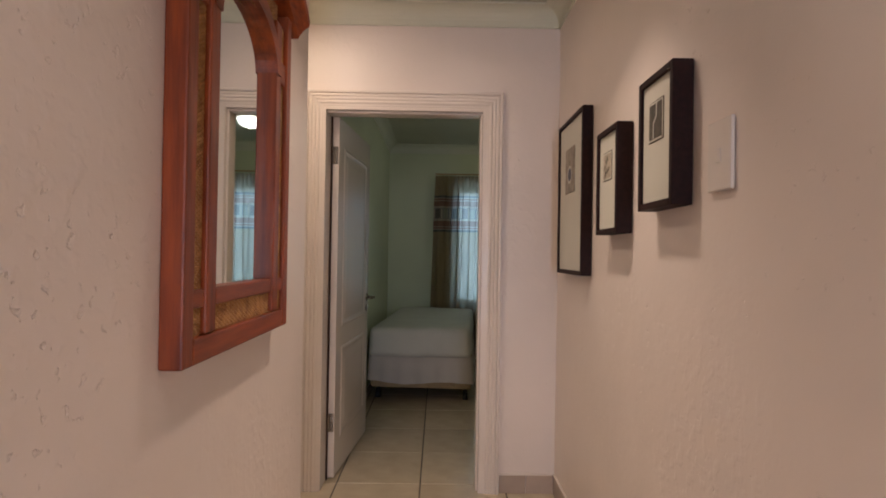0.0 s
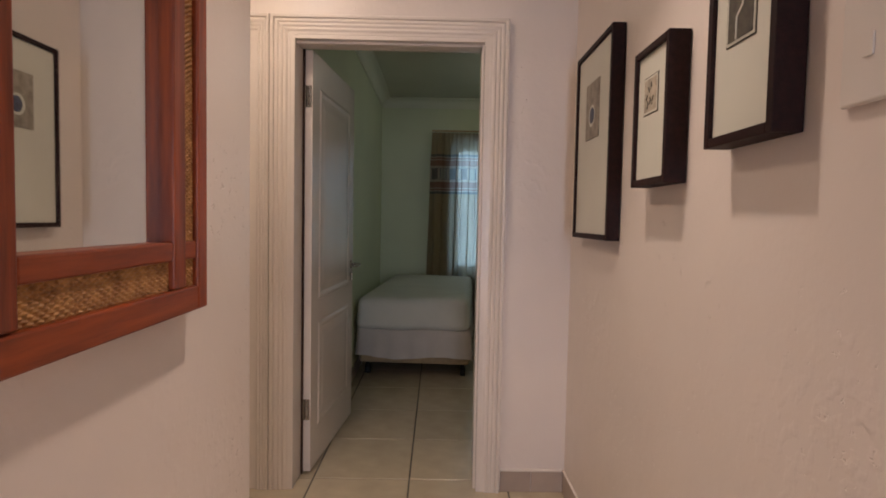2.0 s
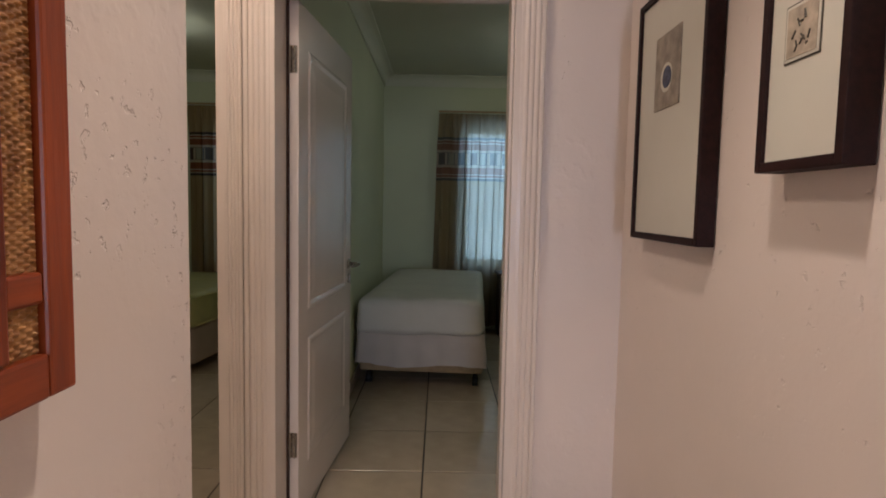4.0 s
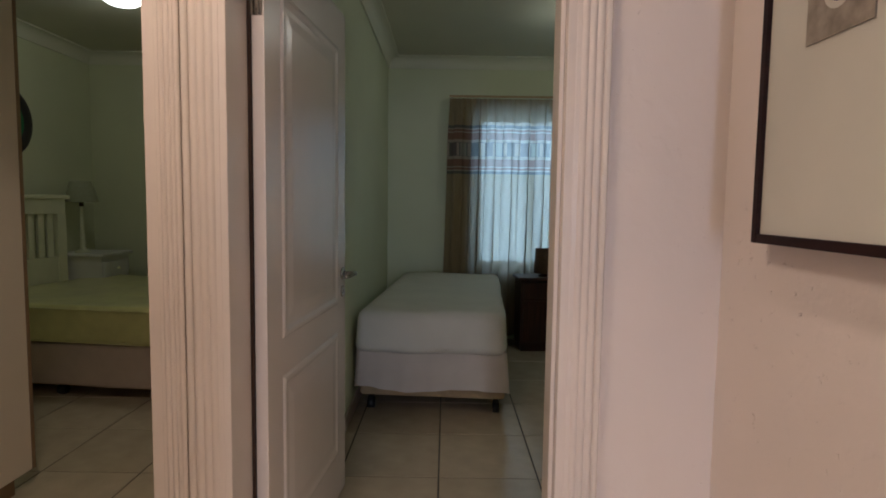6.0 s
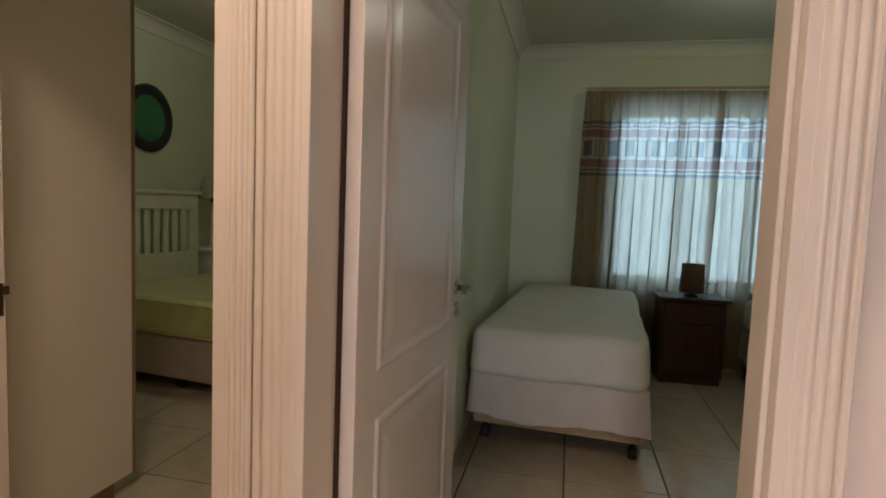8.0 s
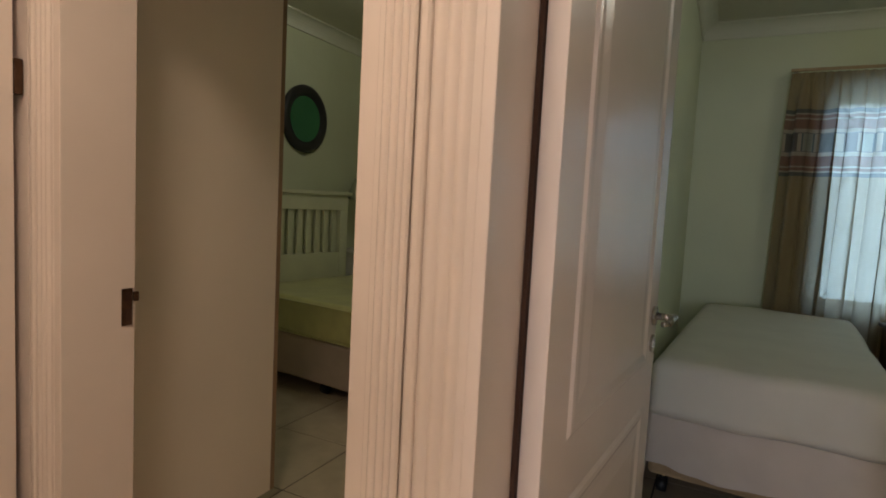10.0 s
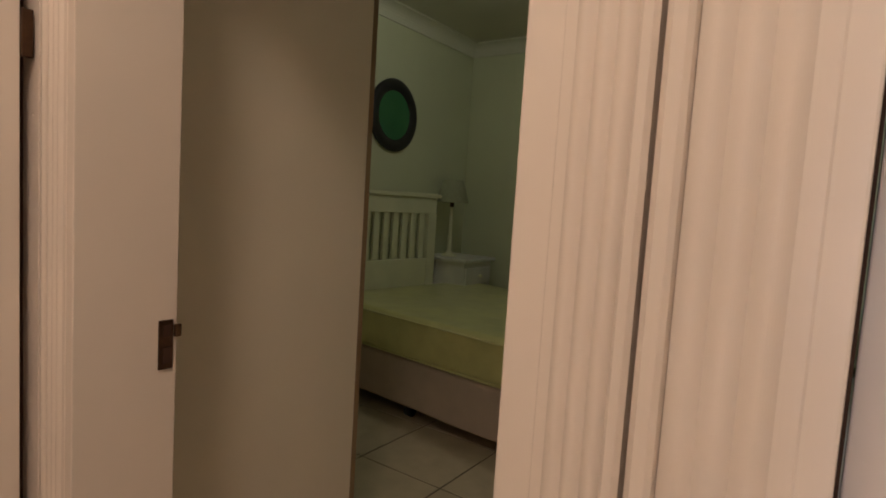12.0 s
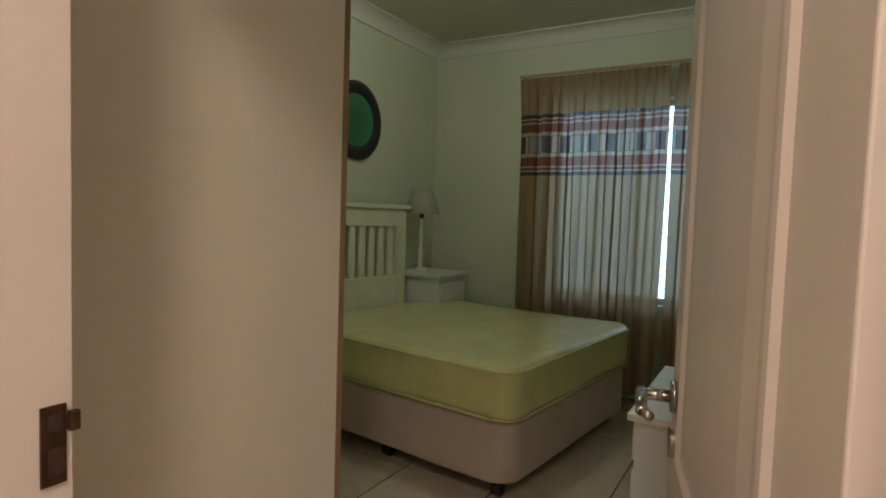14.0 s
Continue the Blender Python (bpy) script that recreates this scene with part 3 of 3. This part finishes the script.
        part("printed_hollow", bm, PRINT_BLUE, p)
    return g


picture(4.51, 4.975, 1.177, 1.885, ((0.30, 0.66, 0.19, 0.48), PRINT_GREY, ""), 0.045, "tall black box-framed picture with a grey square print")
picture(4.025, 4.262, 1.336, 1.703, ((0.30, 0.64, 0.24, 0.47), PRINT_TAN, "scribble"), 0.055, "small black box-framed picture with a sketched print")
picture(3.590, 3.828, 1.390, 1.757, ((0.30, 0.66, 0.22, 0.48), PRINT_DARK, "stroke"), 0.055, "black box-framed picture with a dark print and pale line")

sw = thing("light_switch", pose(1.339, 3.446, 1.488), "white plastic light switch plate on the wall", "light switch")
part("plate", boxed(-0.010, 0, -0.054, 0.054, -0.080, 0.080, 0.004), PLASTIC, sw)
part("rocker", boxed(-0.0125, -0.009, -0.010, 0.010, -0.016, 0.016, 0.001), PLASTIC, sw)


# ---- bedrooms ----
def window(name, along, a0, a1, at, z0, z1, panes):
    """White frame with panes and a lattice of burglar bars behind it."""
    w = thing(name, Matrix.Identity(4), "white steel window with glass panes and burglar bars", "window", "", "structure")

    def slab(nm, p, q, d0, d1, r, s, mat, parent=w, lab=""):
        bm = boxed(p, q, at + d0, at + d1, r, s, 0.002) if along == "x" else boxed(at + d0, at + d1, p, q, r, s, 0.002)
        return part(nm, bm, mat, parent, lab)

    slab("sill", a0 - 0.02, a1 + 0.02, -0.03, 0.12, z0 - 0.03, z0, PLASTIC)
    f = slab("frame_bottom", a0, a1, 0.09, 0.13, z0, z0 + 0.04, GLOSS)
    slab("frame_top", a0, a1, 0.09, 0.13, z1 - 0.04, z1, GLOSS)
    step = (a1 - a0) / panes
    for i in range(panes + 1):
        c = a0 + step * i
        c = min(max(c, a0 + 0.02), a1 - 0.02)
        slab("mullion", c - 0.018, c + 0.018, 0.09, 0.13, z0 + 0.04, z1 - 0.04, GLOSS)
    for i in range(panes):
        g = slab("pane", a0 + step * i + 0.01, a0 + step * (i + 1) - 0.01, 0.108, 0.112, z0 + 0.03, z1 - 0.03, GLASS)
        g.visible_shadow = False
    n = int((a1 - a0) / 0.14)
    for i in range(n):
        u = a0 + (a1 - a0) * (i + 0.5) / n
        bm = bmesh.new()
        zs = [z0 + (z1 - z0) * j / 8 for j in range(9)]
        pts = [(u + (0.06 if (i + j) % 2 else -0.06), z) for j, z in enumerate(zs)]
        for (p, r), (q, s) in zip(pts, pts[1:]):
            if along == "x":
                cyl(bm, (p, at + 0.06, r), (q, at + 0.06, s), 0.0035, seg=6)
            else:
                cyl(bm, (at + 0.06, p, r), (at + 0.06, q, s), 0.004, seg=6)
        part("burglar_bar", bm, IRON, w)
    return w


window("window_1", "x", 0.93, 2.47, NORTH, 0.68, 2.06, 3)
window("window_2", "x", -1.62, -0.42, NORTH, 0.66, 2.04, 2)


def curtain(m, width, z0, z1, folds, depth, mat, label, seed, tuck=0.0, lean=0.0, pleat=0.018):
    """One hanging drop of cloth in uneven folds along x; tuck draws the foot in, lean shifts it."""
    rnd = random.Random(seed)
    ph, amp = [rnd.uniform(0, 6.28) for _ in range(4)], [rnd.uniform(0.6, 1.3) for _ in range(12)]
    nx, nz = max(60, int(width * 150)), 26
    bm = bmesh.new()
    vs = []
    for i in range(nx + 1):
        u = i / nx
        col = []
        for j in range(nz + 1):
            w = j / nz
            z = z1 + (z0 - z1) * w
            f = u * folds * 2 * math.pi
            a = depth * (0.45 + 0.55 * w) * amp[int(u * 11.99)]
            y = a * math.sin(f + 0.8 * math.sin(f * 0.37 + ph[0]) + 0.5 * w * math.sin(ph[1] + u * 9)) + 0.25 * depth * math.sin(f * 2.3 + ph[2])
            if w < 0.10:
                y = y * w / 0.10 + 0.012 * math.sin(u * width * 2 * math.pi / 0.045) * (1 - w / 0.10)
            x = width * u + tuck * w * (0.5 - u) * width + lean * w + 0.012 * math.sin(3 * w + ph[3] + f) * w + pleat * min(1, w * 6) * math.sin(2 * f + ph[1])
            col.append(bm.verts.new((x, y, z)))
        vs.append(col)
    for i in range(nx):
        for j in range(nz):
            bm.faces.new((vs[i][j], vs[i + 1][j], vs[i + 1][j + 1], vs[i][j + 1]))
    ob = part("curtain", bm, mat, None, "", True)
    ob.matrix_world = m
    return tagged(ob, label, "curtain", "bedroom curtains")


C1 = "beige curtain with brown striped band hanging before the window"
curtain(pose(0.665, 8.88, 0), 1.03, 0.06, 2.19, 7, 0.06, CURTAIN_THIN, C1, 1, 0.0, -0.03)
curtain(pose(1.635, 8.86, 0), 1.10, 0.06, 2.18, 7, 0.06, CURTAIN_THIN, C1, 3)
curtain(pose(-1.845, 8.89, 0), 1.03, 0.05, 2.22, 9, 0.045, CURTAIN, C1, 4, 0.04)
curtain(pose(-0.765, 8.88, 0), 0.60, 0.05, 2.22, 5, 0.04, CURTAIN, C1, 5, 0.0)


def curtain_rail(m, length):
    r = thing("curtain_rail", m, "thin tan curtain rail under the cornice", "curtain rail")
    part("rail", boxed(0, length, -0.006, 0.012, 0, 0.018, 0.002), BASECLOTH, r)
    for x in (0.03, length / 2, length - 0.03):
        part("bracket", boxed(x - 0.01, x + 0.01, 0.012, 0.118, 0.002, 0.014), PLASTIC, r)


curtain_rail(pose(0.66, 8.878, 2.20), 2.08)
curtain_rail(pose(-1.85, 8.888, 2.228), 1.67)


def soft_box(x0, x1, y0, y1, z0, z1, r, sag, seed, taper=0.0):
    """A rounded, slightly uneven upholstered block."""
    bm = boxed(x0, x1, y0, y1, z0, z1, r, 4)
    bmesh.ops.subdivide_edges(bm, edges=[e for e in bm.edges if e.calc_length() > 0.25], cuts=9, use_grid_fill=True)
    for v in bm.verts:
        k = noise.noise(v.co * 3.1 + Vector((seed, 0, 0))) * sag + noise.noise(v.co * 9 + Vector((0, seed, 0))) * sag * 0.35
        f = (v.co.z - z0) / (z1 - z0)
        cx, cy = (x0 + x1) / 2, (y0 + y1) / 2
        v.co.x = cx + (v.co.x - cx) * (1 - taper * f) + k
        v.co.y = cy + (v.co.y - cy) * (1 - taper * 0.5 * f) + k
        v.co.z += k
    return bm


def rounded_block(x0, x1, y0, y1, z0, z1, corner, r, sag, seed):
    """An upholstered block with wide rounded corners in plan and soft top and bottom edges."""
    bm = bmesh.new()

    def outline(inset, z):
        pts, c = [], max(corner - inset, 0.012)
        for cx, cy, a0 in ((x1 - inset - c, y1 - inset - c, 0), (x0 + inset + c, y1 - inset - c, 90), (x0 + inset + c, y0 + inset + c, 180), (x1 - inset - c, y0 + inset + c, 270)):
            arc = [Vector((cx + c * math.cos(radians(a0 + 11.25 * i)), cy + c * math.sin(radians(a0 + 11.25 * i)), z)) for i in range(9)]
            if pts:
                p = pts[-1]
                pts += [p.lerp(arc[0], k / 10) for k in range(1, 10)]
            pts += arc
        return pts + [pts[-1].lerp(pts[0], k / 10) for k in range(1, 10)]

    steps = [(r * (1 - math.sin(radians(18 * i))), z0 + r * (1 - math.cos(radians(18 * i)))) for i in range(6)]
    steps += [(0, z0 + r + (z1 - z0 - 2 * r) * k / 4) for k in range(1, 4)]
    steps += [(r * (1 - math.cos(radians(18 * i))), z1 - r * (1 - math.sin(radians(18 * i)))) for i in range(6)]
    rings = [outline(a, z) for a, z in steps]
    mid = Vector(((x0 + x1) / 2, (y0 + y1) / 2, z1))
    rings += [[p.lerp(mid, k / 9) for p in rings[-1]] for k in range(1, 9)]
    rows = []
    for ring in rings:
        row = []
        for p in ring:
            k = noise.noise(p * 3.1 + Vector((seed, 0, 0))) * sag + noise.noise(p * 9 + Vector((0, seed, 0))) * sag * 0.4
            row.append(bm.verts.new(p + Vector((k, k, k))))
        rows.append(row)
    n = len(rows[0])
    for a, b in zip(rows, rows[1:]):
        for i in range(n):
            bm.faces.new((a[i], a[(i + 1) % n], b[(i + 1) % n], b[i]))
    bm.faces.new(rows[0][::-1])
    bm.faces.new(rows[-1])
    return bm


def castor(bm, x, y):
    cyl(bm, (x, y, 0.05), (x, y, 0.17), 0.018)
    cyl(bm, (x - 0.02, y, 0.032), (x + 0.02, y, 0.032), 0.032, seg=18)
    return bm


def bed_single(m, label):
    b = thing("single_bed", m, label, "bed", "twin beds")
    part("mattress", soft_box(0.0, 0.885, -0.07, 1.84, 0.385, 0.632, 0.05, 0.012, 1.5, 0.03), SHEET, b, "white fitted sheet over the mattress", True)
    bm = bmesh.new()
    # valance: a skirt that flares a little over the base
    pts = [(0.01, 1.83), (0.01, -0.03), (0.885, -0.03), (0.885, 1.83)]
    ring = []
    for (xa, ya), (xb, yb) in zip(pts, pts[1:]):
        n = 40
        for i in range(n):
            ring.append((xa + (xb - xa) * i / n, ya + (yb - ya) * i / n))
    ring.append(pts[-1])
    rows = []
    for j in range(7):
        w = j / 6
        row = []
        for i, (x, y) in enumerate(ring):
            out = 1 + 0.035 * w
            k = 0.006 * w * math.sin(i * 0.9) + 0.008 * w * math.sin(i * 0.31 + 1)
            row.append(bm.verts.new((0.46 + (x - 0.46) * out + k, 0.95 + (y - 0.95) * (1 + 0.012 * w) + k, 0.40 - w * (0.235 - 0.012 * math.sin(i * 0.2)))))
        rows.append(row)
    for a, c in zip(rows, rows[1:]):
        for i in range(len(ring) - 1):
            bm.faces.new((a[i], a[i + 1], c[i + 1], c[i]))
    part("valance", bm, VALANCE, b, "pinkish white valance skirt", True)
    part("base", boxed(0.02, 0.88, -0.01, 1.83, 0.112, 0.385, 0.02), BASECLOTH, b, "tan cloth bed base")
    for x, y in ((0.07, 0.10), (0.83, 0.10), (0.07, 1.78), (0.83, 1.78)):
        part("castor", castor(bmesh.new(), x, y), RUBBER, b, "black castor", True)


bed_single(pose(0.125, 7.06, 0, 0, 0, -4), "single bed with white fitted sheet and valance beside the open door")
bed_single(pose(1.90, 6.99, 0), "single bed with white fitted sheet standing under the window")


def cabinet(name, m, w, d, h, mat, label, drawers, knob):
    c = thing(name, m, label, "bedside table")
    part("body", boxed(0.01, w - 0.01, 0.012, d, 0.05, h - 0.025, 0.003), mat, c)
    part("top", boxed(-0.015, w + 0.015, -0.015, d, h - 0.025, h, 0.006, seg=3), mat, c)
    part("plinth", boxed(0.02, w - 0.02, 0.025, d - 0.02, 0, 0.05), mat, c)
    for z0, z1, nm in drawers:
        f = part(nm, boxed(0.03, w - 0.03, 0.0, 0.014, z0, z1, 0.004), mat, c)
        kb = lathe([(0.006, 0), (0.005, 0.012), (0.013, 0.018), (0.012, 0.026), (0.004, 0.029)], 14)
        bmesh.ops.transform(kb, matrix=Matrix.Translation((w / 2, 0.0, (z0 + z1) / 2)) @ Matrix.Rotation(math.pi / 2, 4, "X"), verts=kb.verts)
        part("knob", kb, knob, f)
    return c


cabinet("bedside_cabinet", pose(1.28, 8.52, 0, 0, 0, 3), 0.46, 0.30, 0.64, DARKWOOD, "dark brown wooden bedside cabinet with a drawer and door", ((0.46, 0.60, "drawer"), (0.08, 0.44, "door")), BRONZE)
cabinet("bedside_table", pose(-2.19, 8.40, 0, 0, 0, 90), 0.42, 0.41, 0.80, WHITEWOOD, "white painted bedside table with drawers in the corner", ((0.60, 0.73, "drawer"), (0.42, 0.58, "drawer"), (0.08, 0.40, "door")), CREAMWOOD)


lp = thing("table_lamp", pose(1.50, 8.65, 0.64), "small lamp with a brown drum shade on the cabinet", "lamp")
part("foot", lathe([(0.05, 0), (0.05, 0.012), (0.015, 0.02), (0.012, 0.05)], 24), DARKWOOD, lp, "", True)
part("shade", lathe([(0.085, 0.03), (0.087, 0.035), (0.078, 0.24), (0.074, 0.24), (0.08, 0.045)], 32), SHADE, lp, "brown cloth drum shade", True)
bm = bmesh.new()
for i in range(8):
    a, b = i / 8, (i + 1) / 8
    cyl(bm, (0.05 + 0.16 * a, 0.03, 0.012 + 0.09 * math.sin(a * 3)), (0.05 + 0.16 * b, 0.03, 0.012 + 0.09 * math.sin(b * 3)), 0.004, seg=6)
part("cord", bm, PLASTIC, lp, "pale lamp cord")

lp = thing("table_lamp", pose(-2.43, 8.53, 0.80), "turned cream candlestick lamp with a pale shade", "lamp")
part("stem", lathe([(0.06, 0), (0.062, 0.012), (0.03, 0.025), (0.018, 0.05), (0.024, 0.08), (0.016, 0.10), (0.022, 0.14), (0.014, 0.17), (0.016, 0.33), (0.012, 0.345), (0.012, 0.40)], 24), CREAMWOOD, lp, "cream turned wooden stem", True)
part("bulb_holder", lathe([(0.016, 0.39), (0.017, 0.395), (0.017, 0.44), (0.008, 0.445)], 18), BRONZE, lp, "dark bulb holder", True)
part("shade", lathe([(0.128, 0.425), (0.130, 0.428), (0.078, 0.60), (0.074, 0.60), (0.124, 0.432)], 32), SHADE_WHITE, lp, "pale green cone shade", True)


def bed_double():
    b = thing("double_bed", pose(-2.61, 7.31, 0, 0, 0, -7), "bare lime green mattress on a beige base with slatted headboard", "bed")
    L0, L1, W = 0.05, 1.55, 1.43
    part("mattress", rounded_block(L0, L1, 0, W, 0.355, 0.598, 0.10, 0.04, 0.007, 4.0), LIME, b, "lime green mattress in shiny plastic", True)
    for z in (0.37, 0.572):
        bm = bmesh.new()
        r, c = 0.10, []
        for cx, cy, a0 in ((L1 - r, W - r, 0), (L0 + r, W - r, 90), (L0 + r, r, 180), (L1 - r, r, 270)):
            for i in range(5):
                a = radians(a0 + 22.5 * i)
                c.append((cx + (r + 0.001) * math.cos(a), cy + (r + 0.001) * math.sin(a), z))
        for p, q in zip(c, c[1:] + c[:1]):
            cyl(bm, p, q, 0.006, seg=6)
        part("piping", bm, LIME, b, "", True)
    part("base", rounded_block(L0 + 0.005, L1 - 0.008, 0.008, W - 0.008, 0.085, 0.352, 0.12, 0.02, 0.005, 7.0), PINKBASE, b, "beige pink cloth bed base", True)
    for x, y in ((0.18, 0.10), (1.44, 0.11), (0.18, 1.31), (1.44, 1.31), (0.8, 0.10)):
        part("castor", castor(bmesh.new(), x, y), RUBBER, b, "black castor", True)
    h0, h1 = -0.20, 1.06
    part("headboard_rail", boxed(-0.03, 0.03, h0, h1, 1.13, 1.25, 0.004), CREAMWOOD, b, "cream painted headboard rail")
    part("headboard_cap", boxed(-0.04, 0.05, h0 - 0.03, h1 + 0.03, 1.25, 1.28, 0.006), CREAMWOOD, b)
    part("headboard_lower_rail", boxed(-0.03, 0.03, h0, h1, 0.46, 0.79, 0.004), CREAMWOOD, b)
    for y in (h0, h1 - 0.09):
        part("headboard_post", boxed(-0.035, 0.035, y, y + 0.09, 0, 1.13, 0.004), CREAMWOOD, b)
    n = 12
    for i in range(n):
        y = h0 + 0.09 + (h1 - h0 - 0.18) * (i + 0.5) / n
        part("headboard_slat", boxed(-0.012, 0.012, y - 0.028, y + 0.028, 0.79, 1.13, 0.003), CREAMWOOD, b)


bed_double()

ch = thing("chest_of_drawers", pose(-0.55, 6.88, 0), "low white painted chest standing against the wall", "chest")
part("body", boxed(0.012, 0.54, 0.012, 0.70, 0.06, 0.575, 0.003), WHITEWOOD, ch)
part("top", boxed(-0.012, 0.545, -0.012, 0.715, 0.575, 0.60, 0.005), WHITEWOOD, ch)
part("plinth", boxed(0.03, 0.54, 0.03, 0.69, 0, 0.06), WHITEWOOD, ch)
for z in (0.09, 0.26, 0.43):
    f = part("drawer", boxed(0.0, 0.014, 0.04, 0.67, z, z + 0.135, 0.003), WHITEWOOD, ch)
    part("knob", cyl(bmesh.new(), (-0.022, 0.35, z + 0.07), (0.0, 0.35, z + 0.07), 0.012), CREAMWOOD, f)

# round mirror over the bed
rm = thing("round_mirror", pose(-2.618, 7.975, 1.823, 0, 90, 0), "round mirror in a thick black frame on the wall", "mirror")
part("frame", lathe([(0.17, 0.0), (0.255, 0.0), (0.258, 0.02), (0.235, 0.036), (0.185, 0.03), (0.172, 0.012)], 56), RUBBER, rm, "thick black round frame", True)
part("glass", lathe([(0.178, 0.012), (0.178, 0.0145), (0.001, 0.015)], 56), GREENGLASS, rm, "green tinted mirror glass")

# built-in wardrobe beside the second doorway
wd = thing("wardrobe", pose(-1.13, 5.358, 0), "tall cream melamine wardrobe on a recessed plinth", "wardrobe")
part("end_panel", boxed(-0.018, 0, 0, 0.765, 0.085, TOP - 0.005), MELAMINE, wd)
part("edge_strip", boxed(-0.018, 0.001, 0.765, 0.785, 0.085, TOP - 0.005), EDGING, wd, "brown edging strip")
part("carcass", boxed(-1.30, -0.02, 0, 0.74, 0.085, TOP - 0.005), MELAMINE, wd)
part("plinth", boxed(-1.30, -0.03, 0.02, 0.70, 0, 0.085), EDGING, wd, "brown recessed plinth")
for i in range(3):
    dd = part("door", boxed(-1.295 + i * 0.425, -1.295 + i * 0.425 + 0.42, 0.742, 0.762, 0.09, TOP - 0.01, 0.002), MELAMINE, wd)
    part("handle", boxed(-1.26 + i * 0.425, -1.25 + i * 0.425, 0.762, 0.785, 1.0, 1.14, 0.003), CHROME, dd)


def ceiling_globe(x, y):
    c = thing("ceiling_light", pose(x, y, TOP), "lit opal glass ceiling light with a white rim", "ceiling light", "bedroom ceiling lights")
    part("rim", lathe([(0.14, 0.0), (0.145, -0.005), (0.145, -0.03), (0.13, -0.034)], 40), PLASTIC, c)
    g = part("bowl", lathe([(0.13, -0.032), (0.128, -0.05), (0.115, -0.08), (0.085, -0.10), (0.045, -0.112), (0.005, -0.115)], 40), GLOBE, c, "glowing opal glass bowl", True)
    g.visible_shadow = False


ceiling_globe(-1.40, 7.40)
ceiling_globe(1.62, 7.65)

# ---- floor and skirting, piece by piece ----
fl = tagged(part("floor", boxed(-2.8, 3.0, -1.75, NORTH + 0.2, -0.12, -0.003), GROUT), "glossy cream ceramic floor tiles with dark joints", "", "", "structure")
TX, TY, X0, Y0, J = 0.457, 0.490, 0.170, 5.293, 0.0035


def tile_mesh(w, d, name="tile"):
    bm = boxed(0, w, 0, d, -0.010, 0.0)
    bmesh.ops.bevel(bm, geom=[e for e in bm.edges if all(v.co.z > -0.005 for v in e.verts)], offset=0.002, segments=1, affect="EDGES")
    me = bpy.data.meshes.new(name)
    bm.to_mesh(me)
    bm.free()
    me.materials.append(TILE)
    return me


full = tile_mesh(TX - 2 * J, TY - 2 * J)
for i in range(-7, 6):
    for j in range(-15, 8):
        x, y = X0 + i * TX, Y0 + j * TY
        if y + TY < 4.0 and not (-0.1 < x + TX / 2 < 1.5):
            continue
        ob = new("tile", full)
        ob.location = (x + J, y + J, 0)
        ob.parent = fl


def skirting(name, p, q, face, n, height=0.095):
    """A row of skirting tiles with a white bead on top along a wall."""
    p, q = Vector((*p, 0)), Vector((*q, 0))
    length, way = (q - p).length, (q - p).normalized()
    root = thing(name, pose(p.x, p.y, 0, 0, 0, math.degrees(math.atan2(way.y, way.x))), "beige ceramic skirting tiles with a white bead", "skirting", "", "structure")
    step = length / n
    me = part("skirting_tile", boxed(0.0015, step - 0.0015, -0.009, 0, 0.001, height, 0.001), SKIRT, root)
    for i in range(1, n):
        o = new("skirting_tile", me.data)
        o.parent, o.location = root, (i * step, 0, 0)
    part("bead", boxed(0, length, -0.011, 0, height, height + 0.010, 0.002), GLOSS, root)


skirting("baseboard", (1.34, FRONT), (1.34, -1.6), None, 20)
skirting("baseboard_end", (1.044, FRONT), (1.329, FRONT), None, 2)
skirting("baseboard_west", (0.235, -1.6), (0.235, 4.19), None, 17)
skirting("baseboard_bedroom", (2.87, NORTH), (2.87, BACK + 0.02), None, 8, 0.08)
skirting("baseboard_bedroom_west", (0.104, BACK + 0.02), (0.104, NORTH), None, 8, 0.08)
